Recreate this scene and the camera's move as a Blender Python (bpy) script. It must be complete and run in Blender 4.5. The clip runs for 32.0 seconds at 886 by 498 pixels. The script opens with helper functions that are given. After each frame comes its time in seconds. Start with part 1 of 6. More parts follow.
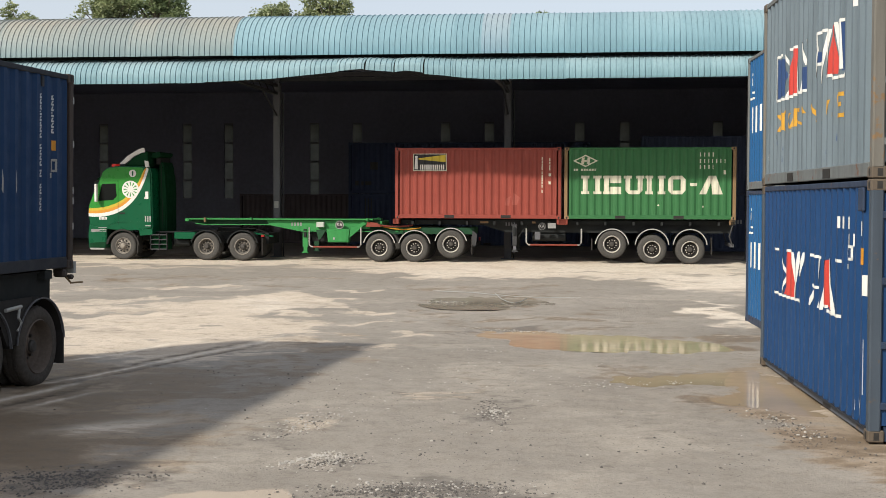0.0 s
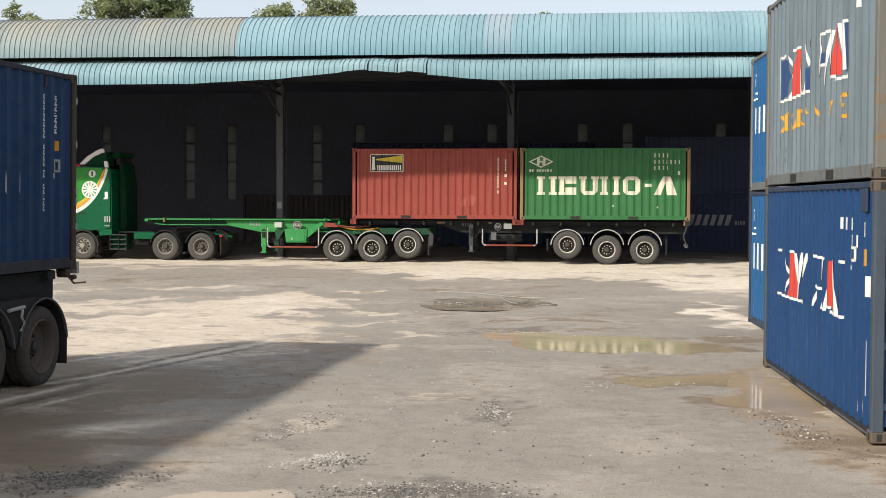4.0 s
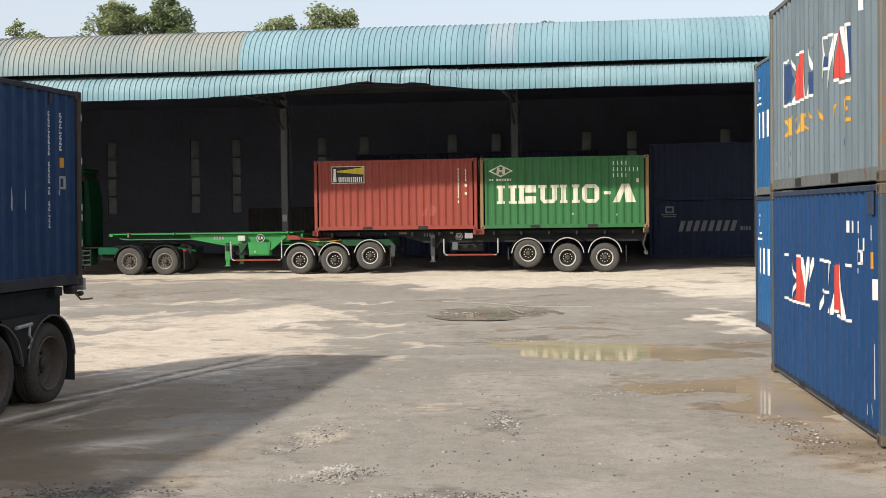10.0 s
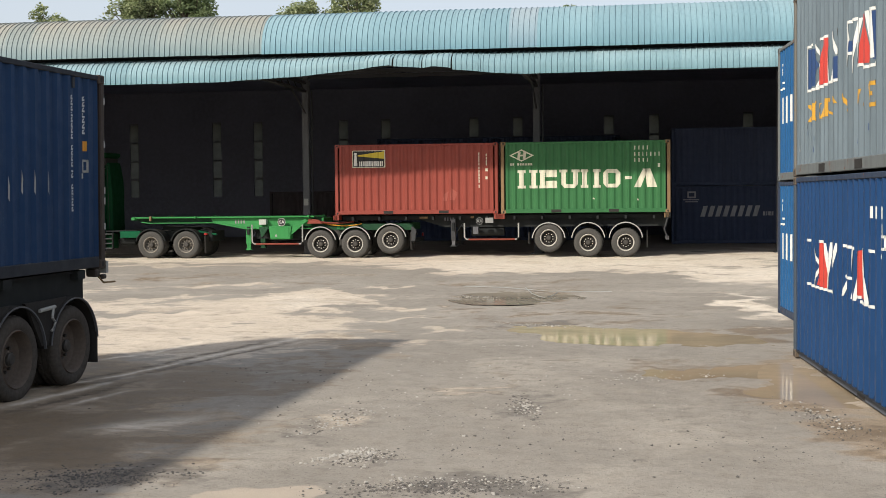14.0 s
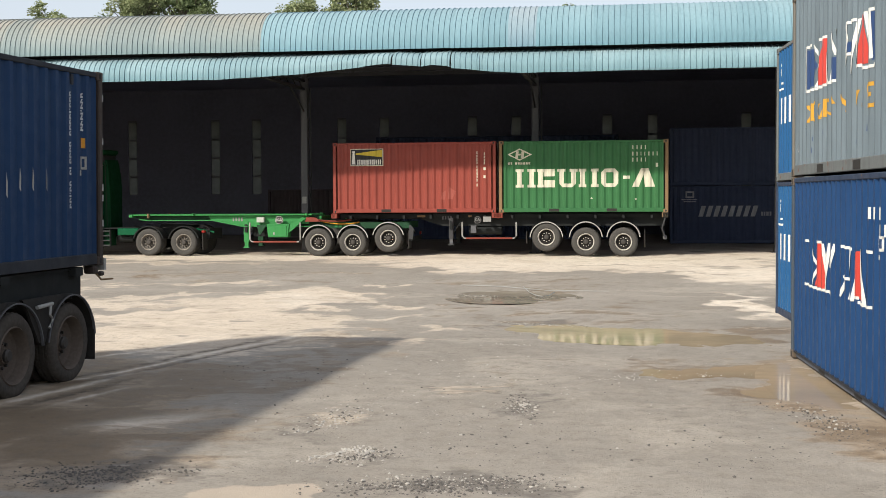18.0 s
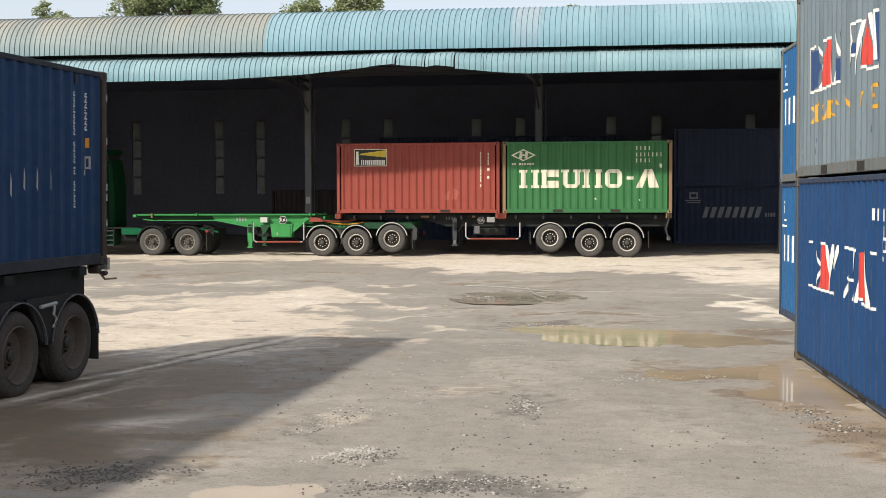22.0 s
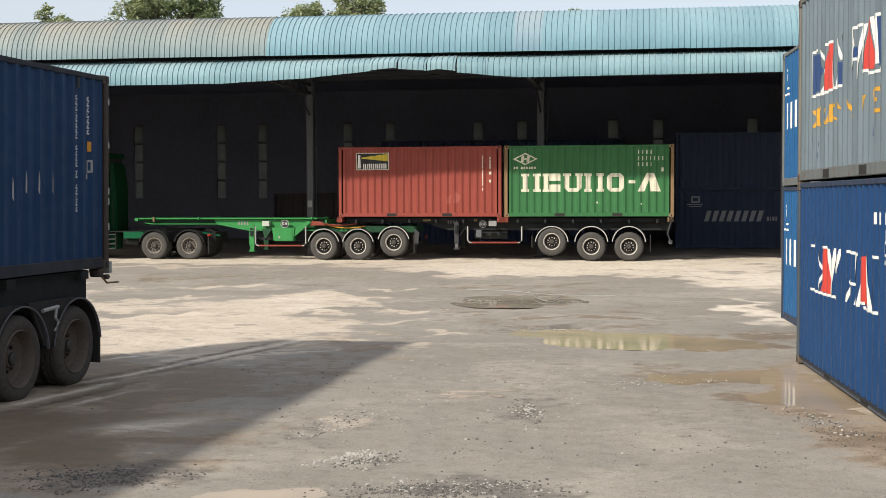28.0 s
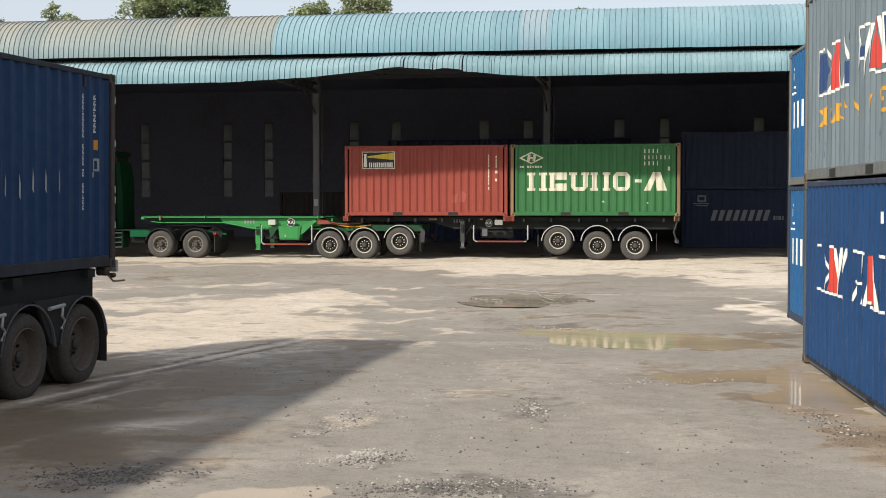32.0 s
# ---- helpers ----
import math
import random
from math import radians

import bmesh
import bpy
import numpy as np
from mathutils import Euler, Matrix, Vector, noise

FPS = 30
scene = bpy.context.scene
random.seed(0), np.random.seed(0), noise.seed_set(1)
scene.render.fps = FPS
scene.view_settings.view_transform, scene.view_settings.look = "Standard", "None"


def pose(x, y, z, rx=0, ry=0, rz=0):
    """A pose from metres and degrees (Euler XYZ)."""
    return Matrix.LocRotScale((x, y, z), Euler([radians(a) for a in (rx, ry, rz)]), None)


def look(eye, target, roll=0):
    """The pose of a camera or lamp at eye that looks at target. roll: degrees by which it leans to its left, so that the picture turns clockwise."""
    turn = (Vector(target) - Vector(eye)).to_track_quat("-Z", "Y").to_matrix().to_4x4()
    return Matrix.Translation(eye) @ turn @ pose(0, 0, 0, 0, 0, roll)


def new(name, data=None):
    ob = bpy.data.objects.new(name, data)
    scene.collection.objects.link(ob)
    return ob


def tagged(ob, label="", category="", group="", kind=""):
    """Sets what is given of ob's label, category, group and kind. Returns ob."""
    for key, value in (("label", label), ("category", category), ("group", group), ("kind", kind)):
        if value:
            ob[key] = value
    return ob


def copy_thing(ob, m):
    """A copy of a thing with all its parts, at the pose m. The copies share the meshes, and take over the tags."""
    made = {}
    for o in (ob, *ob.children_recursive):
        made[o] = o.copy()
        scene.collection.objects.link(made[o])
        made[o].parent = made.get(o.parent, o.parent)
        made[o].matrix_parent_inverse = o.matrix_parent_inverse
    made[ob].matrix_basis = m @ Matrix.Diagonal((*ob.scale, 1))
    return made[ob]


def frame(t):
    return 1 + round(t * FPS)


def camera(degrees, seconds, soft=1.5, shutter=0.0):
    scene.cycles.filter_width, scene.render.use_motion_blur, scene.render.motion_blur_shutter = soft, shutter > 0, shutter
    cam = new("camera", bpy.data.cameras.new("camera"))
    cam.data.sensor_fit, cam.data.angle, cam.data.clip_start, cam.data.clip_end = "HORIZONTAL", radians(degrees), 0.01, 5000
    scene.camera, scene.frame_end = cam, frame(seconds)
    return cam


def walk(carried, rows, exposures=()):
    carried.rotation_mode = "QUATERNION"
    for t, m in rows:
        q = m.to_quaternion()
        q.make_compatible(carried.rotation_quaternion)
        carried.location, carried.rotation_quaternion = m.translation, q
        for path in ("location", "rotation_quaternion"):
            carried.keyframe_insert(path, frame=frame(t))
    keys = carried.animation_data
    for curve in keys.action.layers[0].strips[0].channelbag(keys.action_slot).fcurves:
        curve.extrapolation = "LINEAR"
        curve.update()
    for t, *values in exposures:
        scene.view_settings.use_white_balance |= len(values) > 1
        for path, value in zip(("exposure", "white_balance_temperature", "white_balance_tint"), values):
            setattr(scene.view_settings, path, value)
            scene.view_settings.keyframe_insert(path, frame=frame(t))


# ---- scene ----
EXPOSURE, SKY_STRENGTH, SUN_STRENGTH = 0.55, 0.112, 3.2
HAZE = (4.88, 5.16, 5.70, 1)
cam = camera(38.361, 32.0, soft=0.8)
# camera: held in one spot, it only turns
EYE = 2.42
PATH = [
    (0, -0.01, -2.14, 0.16), (0.5, 0.32, -2.07, 0.21), (1, 0.47, -2.17, 0.23), (1.5, 0.48, -2.19, 0.21), (2, 0.37, -2.16, 0.42),
    (2.5, 0.24, -2.14, 0.25), (3, 0.11, -2.06, 0.23), (3.5, 0.09, -2.09, 0.22), (5.5, 0.32, -2.16, 0.17), (6, 0.49, -2.30, 0.14),
    (6.5, 1.27, -1.63, -0.31), (6.7, 0.84, -2.16, 0.00), (7, 0.31, -2.48, 0.52), (7.3, -1.35, -3.23, 1.26), (7.5, -0.90, -2.04, 0.13),
    (7.7, 0.08, -2.60, 0.35), (8, 0.33, -2.40, 0.56), (8.2, 0.62, -2.30, 0.42), (8.5, 0.52, -2.94, 0.05), (9, -0.23, -1.94, -1.35),
    (9.3, 0.36, -1.88, -0.98), (9.5, 0.50, -1.62, -0.79), (10, 0.38, -1.65, -0.76), (10.5, 0.79, -1.81, -0.63), (11, 0.25, -1.92, -0.68),
    (11.5, 0.58, -2.14, -0.78), (12, 0.92, -2.23, -0.77), (12.5, 1.08, -2.36, -0.77), (13, 1.31, -2.53, -0.85), (13.5, 1.21, -2.43, -0.80),
    (14, 1.34, -2.34, -0.60), (14.5, 1.12, -2.27, -0.58), (16.5, 1.25, -2.37, -0.56), (17, 1.46, -2.41, -0.39), (17.5, 1.30, -2.39, -0.54),
    (18, 1.25, -2.40, -0.32), (18.5, 1.21, -2.37, -0.46), (19, 1.05, -2.39, -0.17), (19.5, 1.24, -2.37, -0.41), (20, 0.99, -2.43, -0.19),
    (20.5, 1.05, -2.38, -0.32), (21, 1.19, -2.41, -0.13), (21.5, 1.38, -2.41, -0.34), (22, 1.41, -2.38, -0.20), (22.5, 1.35, -2.28, -0.24),
    (23, 1.44, -2.29, -0.16), (23.5, 1.41, -2.26, -0.28), (24, 1.50, -2.38, -0.18), (24.5, 1.33, -2.20, -0.18), (25, 1.32, -2.25, -0.14),
    (25.5, 1.35, -2.34, -0.14), (27.5, 1.42, -2.31, -0.09), (28, 1.49, -2.21, -0.18), (28.5, 1.55, -2.25, -0.08), (29, 1.56, -2.13, -0.20),
    (29.5, 1.73, -2.27, -0.23), (30, 1.67, -2.24, -0.21), (30.5, 1.62, -2.12, -0.25), (31, 1.70, -2.17, -0.12), (31.5, 1.78, -2.22, -0.16),
    (32, 1.76, -2.26, -0.11),
]


def aim(yaw, pitch, roll):
    return pose(0, 0, EYE, 0, 0, yaw) @ pose(0, 0, 0, 90 + pitch) @ pose(0, 0, 0, 0, 0, roll)


walk(cam, [(t, aim(a, b, c)) for t, a, b, c in PATH], exposures=[(t, EXPOSURE + e) for t, e in ((0, -0.07), (3, -0.01), (6, 0.14), (8, 0.10), (10, 0.05), (13, -0.05), (17, 0.03), (20, 0.09), (22, 0.09), (25, 0.07), (28, 0.01), (32, -0.01))])

# world and sun
SUN = Vector((-4.0, -4.06, 4.1)).normalized()
world = bpy.data.worlds.new("world")
scene.world = world
world.use_nodes = True
wn = world.node_tree.nodes
sky = wn.new("ShaderNodeTexSky")
sky.sky_type, sky.sun_disc = "NISHITA", False
sky.sun_elevation, sky.sun_rotation = radians(35.7), radians(224.6)
sky.air_density, sky.dust_density, sky.ozone_density = 1.0, 2.4, 1.0
wn["Background"].inputs["Strength"].default_value = SKY_STRENGTH
haze = wn.new("ShaderNodeMix")  # humid haze evens the clear sky out
haze.data_type, haze.blend_type = "RGBA", "MIX"
haze.inputs[0].default_value = 0.56
cloud = wn.new("ShaderNodeTexNoise")
cloud.inputs["Scale"].default_value, cloud.inputs["Detail"].default_value = 1.6, 4
sheet = wn.new("ShaderNodeMix")
sheet.data_type = "RGBA"
sheet.inputs[6].default_value, sheet.inputs[7].default_value = HAZE, (HAZE[0] * 1.16, HAZE[1] * 1.10, HAZE[2] * 1.02, 1)
world.node_tree.links.new(cloud.outputs["Fac"], sheet.inputs[0])
world.node_tree.links.new(sheet.outputs[2], haze.inputs[7])
world.node_tree.links.new(sky.outputs["Color"], haze.inputs[6])
world.node_tree.links.new(haze.outputs[2], wn["Background"].inputs["Color"])
sun = new("sun", bpy.data.lights.new("sun", "SUN"))
sun.data.energy, sun.data.angle, sun.data.color = SUN_STRENGTH, radians(1.8), (1.0, 0.94, 0.84)
sun.matrix_world = look(SUN * 60, (0, 0, 0))


# ---- materials
def nodes_of(name):
    m = bpy.data.materials.new(name)
    m.use_nodes = True
    return m, m.node_tree.nodes, m.node_tree.links, m.node_tree.nodes["Principled BSDF"]


def noise_node(n, l, scale, detail=4, rough=0.55, stretch=None, coord="Object", dist=0.0):
    tc = n.new("ShaderNodeTexCoord")
    t = n.new("ShaderNodeTexNoise")
    t.inputs["Scale"].default_value, t.inputs["Detail"].default_value = scale, detail
    t.inputs["Roughness"].default_value, t.inputs["Distortion"].default_value = rough, dist
    src = tc.outputs[coord]
    if stretch:
        mp = n.new("ShaderNodeMapping")
        mp.inputs["Scale"].default_value = stretch
        l.new(src, mp.inputs["Vector"])
        src = mp.outputs["Vector"]
    l.new(src, t.inputs["Vector"])
    return t.outputs["Fac"]


def ramp(n, l, fac, a, b, lo=(0, 0, 0, 1), hi=(1, 1, 1, 1)):
    r = n.new("ShaderNodeValToRGB")
    r.color_ramp.elements[0].position, r.color_ramp.elements[1].position = a, b
    r.color_ramp.elements[0].color, r.color_ramp.elements[1].color = lo, hi
    l.new(fac, r.inputs["Fac"])
    return r.outputs["Color"]


def mix(n, l, fac, a, b, mode="MIX"):
    m = n.new("ShaderNodeMix")
    m.data_type, m.blend_type = "RGBA", mode
    for sock, v in ((m.inputs[0], fac), (m.inputs[6], a), (m.inputs[7], b)):
        if isinstance(v, (int, float)):
            sock.default_value = v
        elif isinstance(v, tuple):
            sock.default_value = (*v[:3], 1)
        else:
            l.new(v, sock)
    return m.outputs[2]


def bump(n, l, b, height, strength=0.3, distance=0.01):
    k = n.new("ShaderNodeBump")
    k.inputs["Strength"].default_value, k.inputs["Distance"].default_value = strength, distance
    l.new(height, k.inputs["Height"])
    l.new(k.outputs["Normal"], b.inputs["Normal"])


def paint(name, col, rough=0.45, rust=0.35, fade=0.3, metal=0.0, grime=0.35, scale=1.0, vary=0.0, gloss=0.32, rcol=(0.13, 0.055, 0.025)):
    """Weathered paint on steel: blotchy fading, vertical dirt streaks and specks of rust."""
    m, n, l, b = nodes_of(name)
    pale = tuple(min(1, c * 1.35 + 0.008 * min(1, max(col) * 12)) for c in col)
    dark = tuple(c * 0.55 for c in col)
    c1 = mix(n, l, ramp(n, l, noise_node(n, l, 0.9 * scale, 5), 0.35, 0.7), col, mix(n, l, fade, col, pale))
    streak = ramp(n, l, noise_node(n, l, 1.6 * scale, 4, 0.6, (3.2, 3.2, 0.22)), 0.45, 0.75)
    c2 = mix(n, l, mix(n, l, grime, (0, 0, 0), streak), c1, dark)
    fine = noise_node(n, l, 38 * scale, 3)
    c3 = mix(n, l, mix(n, l, 0.22, (0, 0, 0), ramp(n, l, fine, 0.35, 0.7)), c2, tuple(c * 0.72 + 0.005 * min(1, max(col) * 12) for c in col))
    spot = noise_node(n, l, 3.4 * scale, 9, 0.72)
    lim = 0.74 - 0.16 * rust
    c4 = mix(n, l, ramp(n, l, spot, lim, lim + 0.05), c3, rcol) if rust > 0 else c3
    if vary:
        oi = n.new("ShaderNodeObjectInfo")
        c4 = mix(n, l, mix(n, l, vary, (0, 0, 0), oi.outputs["Random"]), c4, dark)
    l.new(c4, b.inputs["Base Color"])
    b.inputs["Metallic"].default_value = metal
    b.inputs["Specular IOR Level"].default_value = gloss
    l.new(ramp(n, l, noise_node(n, l, 4 * scale, 5), 0.3, 0.75, (rough - 0.1,) * 3 + (1,), (min(1, rough + 0.2),) * 3 + (1,)), b.inputs["Roughness"])
    bump(n, l, b, noise_node(n, l, 9 * scale, 6, 0.6), 0.12, 0.01)
    return m


def plain(name, col, rough=0.5, metal=0.0, fine=30, amount=0.25, gloss=0.4):
    m, n, l, b = nodes_of(name)
    big = ramp(n, l, noise_node(n, l, fine * 0.08, 4), 0.35, 0.7)
    c = mix(n, l, mix(n, l, amount, (0, 0, 0), big), col, tuple(v * 0.5 for v in col))
    c = mix(n, l, mix(n, l, amount, (0, 0, 0), ramp(n, l, noise_node(n, l, fine, 4), 0.4, 0.7)), c, tuple(v * 1.3 + 0.01 for v in col))
    l.new(c, b.inputs["Base Color"])
    b.inputs["Roughness"].default_value, b.inputs["Metallic"].default_value = rough, metal
    b.inputs["Specular IOR Level"].default_value = gloss
    bump(n, l, b, noise_node(n, l, fine * 2, 4), 0.15, 0.004)
    return m


def glass_dark(name):
    m, n, l, b = nodes_of(name)
    b.inputs["Base Color"].default_value = (0.006, 0.008, 0.008, 1)
    l.new(ramp(n, l, noise_node(n, l, 3, 4), 0.3, 0.8, (0.03, 0.03, 0.03, 1), (0.12, 0.12, 0.12, 1)), b.inputs["Roughness"])
    b.inputs["Specular IOR Level"].default_value = 0.12
    return m


def roof_paint(name, col, pale, low, high):
    """Aqua roof steel, paler towards the crown of the curve, with dirt runs."""
    m, n, l, b = nodes_of(name)
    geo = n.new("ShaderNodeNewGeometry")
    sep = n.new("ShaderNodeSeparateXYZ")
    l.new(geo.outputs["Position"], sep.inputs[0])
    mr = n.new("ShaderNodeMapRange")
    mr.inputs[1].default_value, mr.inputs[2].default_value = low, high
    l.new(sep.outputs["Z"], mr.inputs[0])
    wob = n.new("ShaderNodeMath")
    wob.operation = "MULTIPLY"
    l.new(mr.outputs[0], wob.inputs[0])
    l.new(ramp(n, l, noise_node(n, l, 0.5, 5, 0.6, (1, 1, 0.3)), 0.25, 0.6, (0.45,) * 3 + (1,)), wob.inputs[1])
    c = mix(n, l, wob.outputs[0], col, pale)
    oi = n.new("ShaderNodeObjectInfo")
    c = mix(n, l, mix(n, l, 0.38, (0, 0, 0), oi.outputs["Random"]), c, tuple(v * 0.72 for v in col))
    st = ramp(n, l, noise_node(n, l, 2.2, 4, 0.6, (5, 5, 0.35)), 0.5, 0.8)
    c = mix(n, l, mix(n, l, 0.4, (0, 0, 0), st), c, tuple(v * 0.5 for v in col))
    l.new(c, b.inputs["Base Color"])
    b.inputs["Roughness"].default_value = 0.62
    b.inputs["Specular IOR Level"].default_value = 0.3
    bump(n, l, b, noise_node(n, l, 6, 5), 0.1, 0.01)
    return m


def ground_mat():
    m, n, l, b = nodes_of("yard_dirt")

    def channels(name):
        at = n.new("ShaderNodeAttribute")
        at.attribute_name = name
        sep = n.new("ShaderNodeSeparateColor")
        l.new(at.outputs["Color"], sep.inputs[0])
        return list(sep.outputs) + [at.outputs["Alpha"]]

    def math_node(op, a, c):
        k = n.new("ShaderNodeMath")
        k.operation = op
        for sock, v in ((k.inputs[0], a), (k.inputs[1], c)):
            if isinstance(v, (int, float)):
                sock.default_value = v
            else:
                l.new(v, sock)
        return k.outputs[0]

    mask, track = channels("mask"), channels("track")
    big = noise_node(n, l, 0.28, 5, 0.55, None, "Object", 0.6)
    mid = noise_node(n, l, 1.0, 6, 0.5, (0.8, 1.0, 1), "Object", 0.6)
    smear = noise_node(n, l, 0.42, 5, 0.5, (0.8, 1.1, 1), "Object", 1.1)
    small = noise_node(n, l, 5.0, 5, 0.55)
    fine = noise_node(n, l, 26, 5, 0.65)
    grit = noise_node(n, l, 80, 3, 0.6)

    wisp = noise_node(n, l, 2.3, 6, 0.6, (0.5, 1.2, 1), "Object", 1.0)

    def some(amount, sock):
        return mix(n, l, amount, (0, 0, 0), sock)

    def ragged(sock, a=1.5, c=0.8, lo=0.42, hi=0.58):
        v = math_node("ADD", sock, math_node("MULTIPLY", math_node("SUBTRACT", smear, 0.5), a))
        v = math_node("ADD", v, math_node("MULTIPLY", math_node("SUBTRACT", mid, 0.5), a))
        v = math_node("ADD", v, math_node("MULTIPLY", math_node("SUBTRACT", small, 0.5), c))
        v = math_node("ADD", v, math_node("MULTIPLY", math_node("SUBTRACT", wisp, 0.5), 1.1))
        return ramp(n, l, v, lo, hi)

    mud = mix(n, l, ramp(n, l, big, 0.34, 0.68), (0.262, 0.233, 0.195), (0.320, 0.287, 0.243))
    mud = mix(n, l, some(0.42, ramp(n, l, mid, 0.50, 0.66)), mud, (0.246, 0.220, 0.184))
    mud = mix(n, l, some(0.45, ramp(n, l, smear, 0.53, 0.62)), mud, (0.395, 0.352, 0.293))
    sand = mix(n, l, ramp(n, l, mid, 0.38, 0.68), (0.655, 0.555, 0.438), (0.54, 0.455, 0.354))
    sand = mix(n, l, some(0.45, ramp(n, l, smear, 0.57, 0.62)), sand, (0.36, 0.302, 0.238))
    mud = mix(n, l, some(0.75, ragged(track[3], 1.2, 0.5, 0.36, 0.66)), mud, mix(n, l, ramp(n, l, mid, 0.42, 0.60), (0.352, 0.272, 0.190), (0.280, 0.208, 0.138)))
    strewn = ramp(n, l, mask[0], 0.02, 0.16)  # no sand where none has been strewn
    c = mix(n, l, some(0.5, math_node("MULTIPLY", strewn, ragged(mask[0], 1.3, 0.6, 0.28, 0.78))), mud, sand)
    c = mix(n, l, some(0.72, math_node("MULTIPLY", strewn, ragged(mask[0], 1.6, 1.0, 0.44, 0.60))), c, sand)
    wet = ragged(mask[1], 1.2, 0.6, 0.40, 0.62)
    c = mix(n, l, some(0.82, wet), c, (0.186, 0.134, 0.082))
    rubble = ragged(mask[2], 1.0, 1.8, 0.30, 0.85)
    c = mix(n, l, some(0.8, rubble), c, (0.15, 0.135, 0.118))
    c = mix(n, l, some(0.85, math_node("MULTIPLY", track[0], ramp(n, l, small, 0.30, 0.5))), c, (0.07, 0.054, 0.04))
    c = mix(n, l, some(0.8, math_node("MULTIPLY", track[1], ramp(n, l, mid, 0.36, 0.5))), c, (0.74, 0.66, 0.55))
    silt = ragged(track[2], 1.5, 0.5, 0.44, 0.56)
    c = mix(n, l, some(0.9, silt), c, (0.425, 0.355, 0.280))
    rough_ground = math_node("SUBTRACT", 1.0, silt)
    c = mix(n, l, some(0.5, math_node("MULTIPLY", rough_ground, ramp(n, l, small, 0.48, 0.70))), c, mix(n, l, 0.5, c, (0.12, 0.095, 0.072)))
    c = mix(n, l, some(0.5, math_node("MULTIPLY", rough_ground, ramp(n, l, fine, 0.46, 0.68))), c, mix(n, l, 0.5, c, (0.10, 0.082, 0.064)))
    c = mix(n, l, some(0.7, ramp(n, l, grit, 0.64, 0.72)), c, mix(n, l, 0.4, c, (0.66, 0.59, 0.50)))
    c = mix(n, l, math_node("MULTIPLY", math_node("MULTIPLY", rough_ground, ramp(n, l, noise_node(n, l, 0.9, 3), 0.40, 0.62)), ramp(n, l, noise_node(n, l, 40, 3), 0.62, 0.69)), c, (0.10, 0.082, 0.064))
    l.new(c, b.inputs["Base Color"])
    l.new(mix(n, l, wet, (0.95, 0.95, 0.95), (0.60, 0.60, 0.60)), b.inputs["Roughness"])
    b.inputs["Specular IOR Level"].default_value = 0.25
    bump(n, l, b, mix(n, l, 0.45, fine, mix(n, l, 0.5, small, grit)), 0.5, 0.03)
    return m


def water_mat(name, light, deep, film=0.35):
    """Muddy water; thin silt floats on it in patches and thickens towards the far, shallow side."""
    m, n, l, b = nodes_of(name)
    c = mix(n, l, ramp(n, l, noise_node(n, l, 0.8, 5), 0.38, 0.64), light, deep)
    l.new(c, b.inputs["Base Color"])
    b.inputs["Roughness"].default_value, b.inputs["IOR"].default_value = 0.05, 1.33
    bump(n, l, b, noise_node(n, l, 5, 4), 0.06, 0.006)
    silt = n.new("ShaderNodeBsdfDiffuse")
    l.new(mix(n, l, 0.3, c, (0.34, 0.28, 0.21)), silt.inputs["Color"])
    tc = n.new("ShaderNodeTexCoord")
    sep = n.new("ShaderNodeSeparateXYZ")
    l.new(tc.outputs["Object"], sep.inputs[0])
    shore = n.new("ShaderNodeMapRange")
    shore.inputs[1].default_value, shore.inputs[2].default_value = -0.5, 1.1
    shore.inputs[3].default_value, shore.inputs[4].default_value = film, min(1, film + 0.4)
    l.new(sep.outputs["Y"], shore.inputs[0])
    patchy = n.new("ShaderNodeMath")
    patchy.operation = "MULTIPLY"
    l.new(shore.outputs[0], patchy.inputs[0])
    l.new(ramp(n, l, noise_node(n, l, 1.6, 6, 0.65, (0.7, 1.2, 1)), 0.32, 0.62, (0.45, 0.45, 0.45, 1)), patchy.inputs[1])
    ms = n.new("ShaderNodeMixShader")
    l.new(patchy.outputs[0], ms.inputs[0])
    l.new(b.outputs[0], ms.inputs[1])
    l.new(silt.outputs[0], ms.inputs[2])
    l.new(ms.outputs[0], n["Material Output"].inputs["Surface"])
    return m


def leaf_mat(name, a, bcol):
    m, n, l, b = nodes_of(name)
    geo = n.new("ShaderNodeNewGeometry")
    c = mix(n, l, geo.outputs["Random Per Island"], a, bcol)
    l.new(c, b.inputs["Base Color"])
    b.inputs["Roughness"].default_value = 0.6
    tr = n.new("ShaderNodeBsdfTranslucent")
    l.new(c, tr.inputs["Color"])
    ms = n.new("ShaderNodeMixShader")
    ms.inputs[0].default_value = 0.3
    l.new(b.outputs[0], ms.inputs[1])
    l.new(tr.outputs[0], ms.inputs[2])
    l.new(ms.outputs[0], n["Material Output"].inputs["Surface"])
    return m


def pane_mat():
    m, n, l, b = nodes_of("dusty_translucent_pane")
    tr = n.new("ShaderNodeBsdfTranslucent")
    c = mix(n, l, ramp(n, l, noise_node(n, l, 2.5, 5), 0.3, 0.7), (0.092, 0.093, 0.079), (0.054, 0.055, 0.047))
    l.new(c, tr.inputs["Color"])
    l.new(tr.outputs[0], n["Material Output"].inputs["Surface"])
    return m


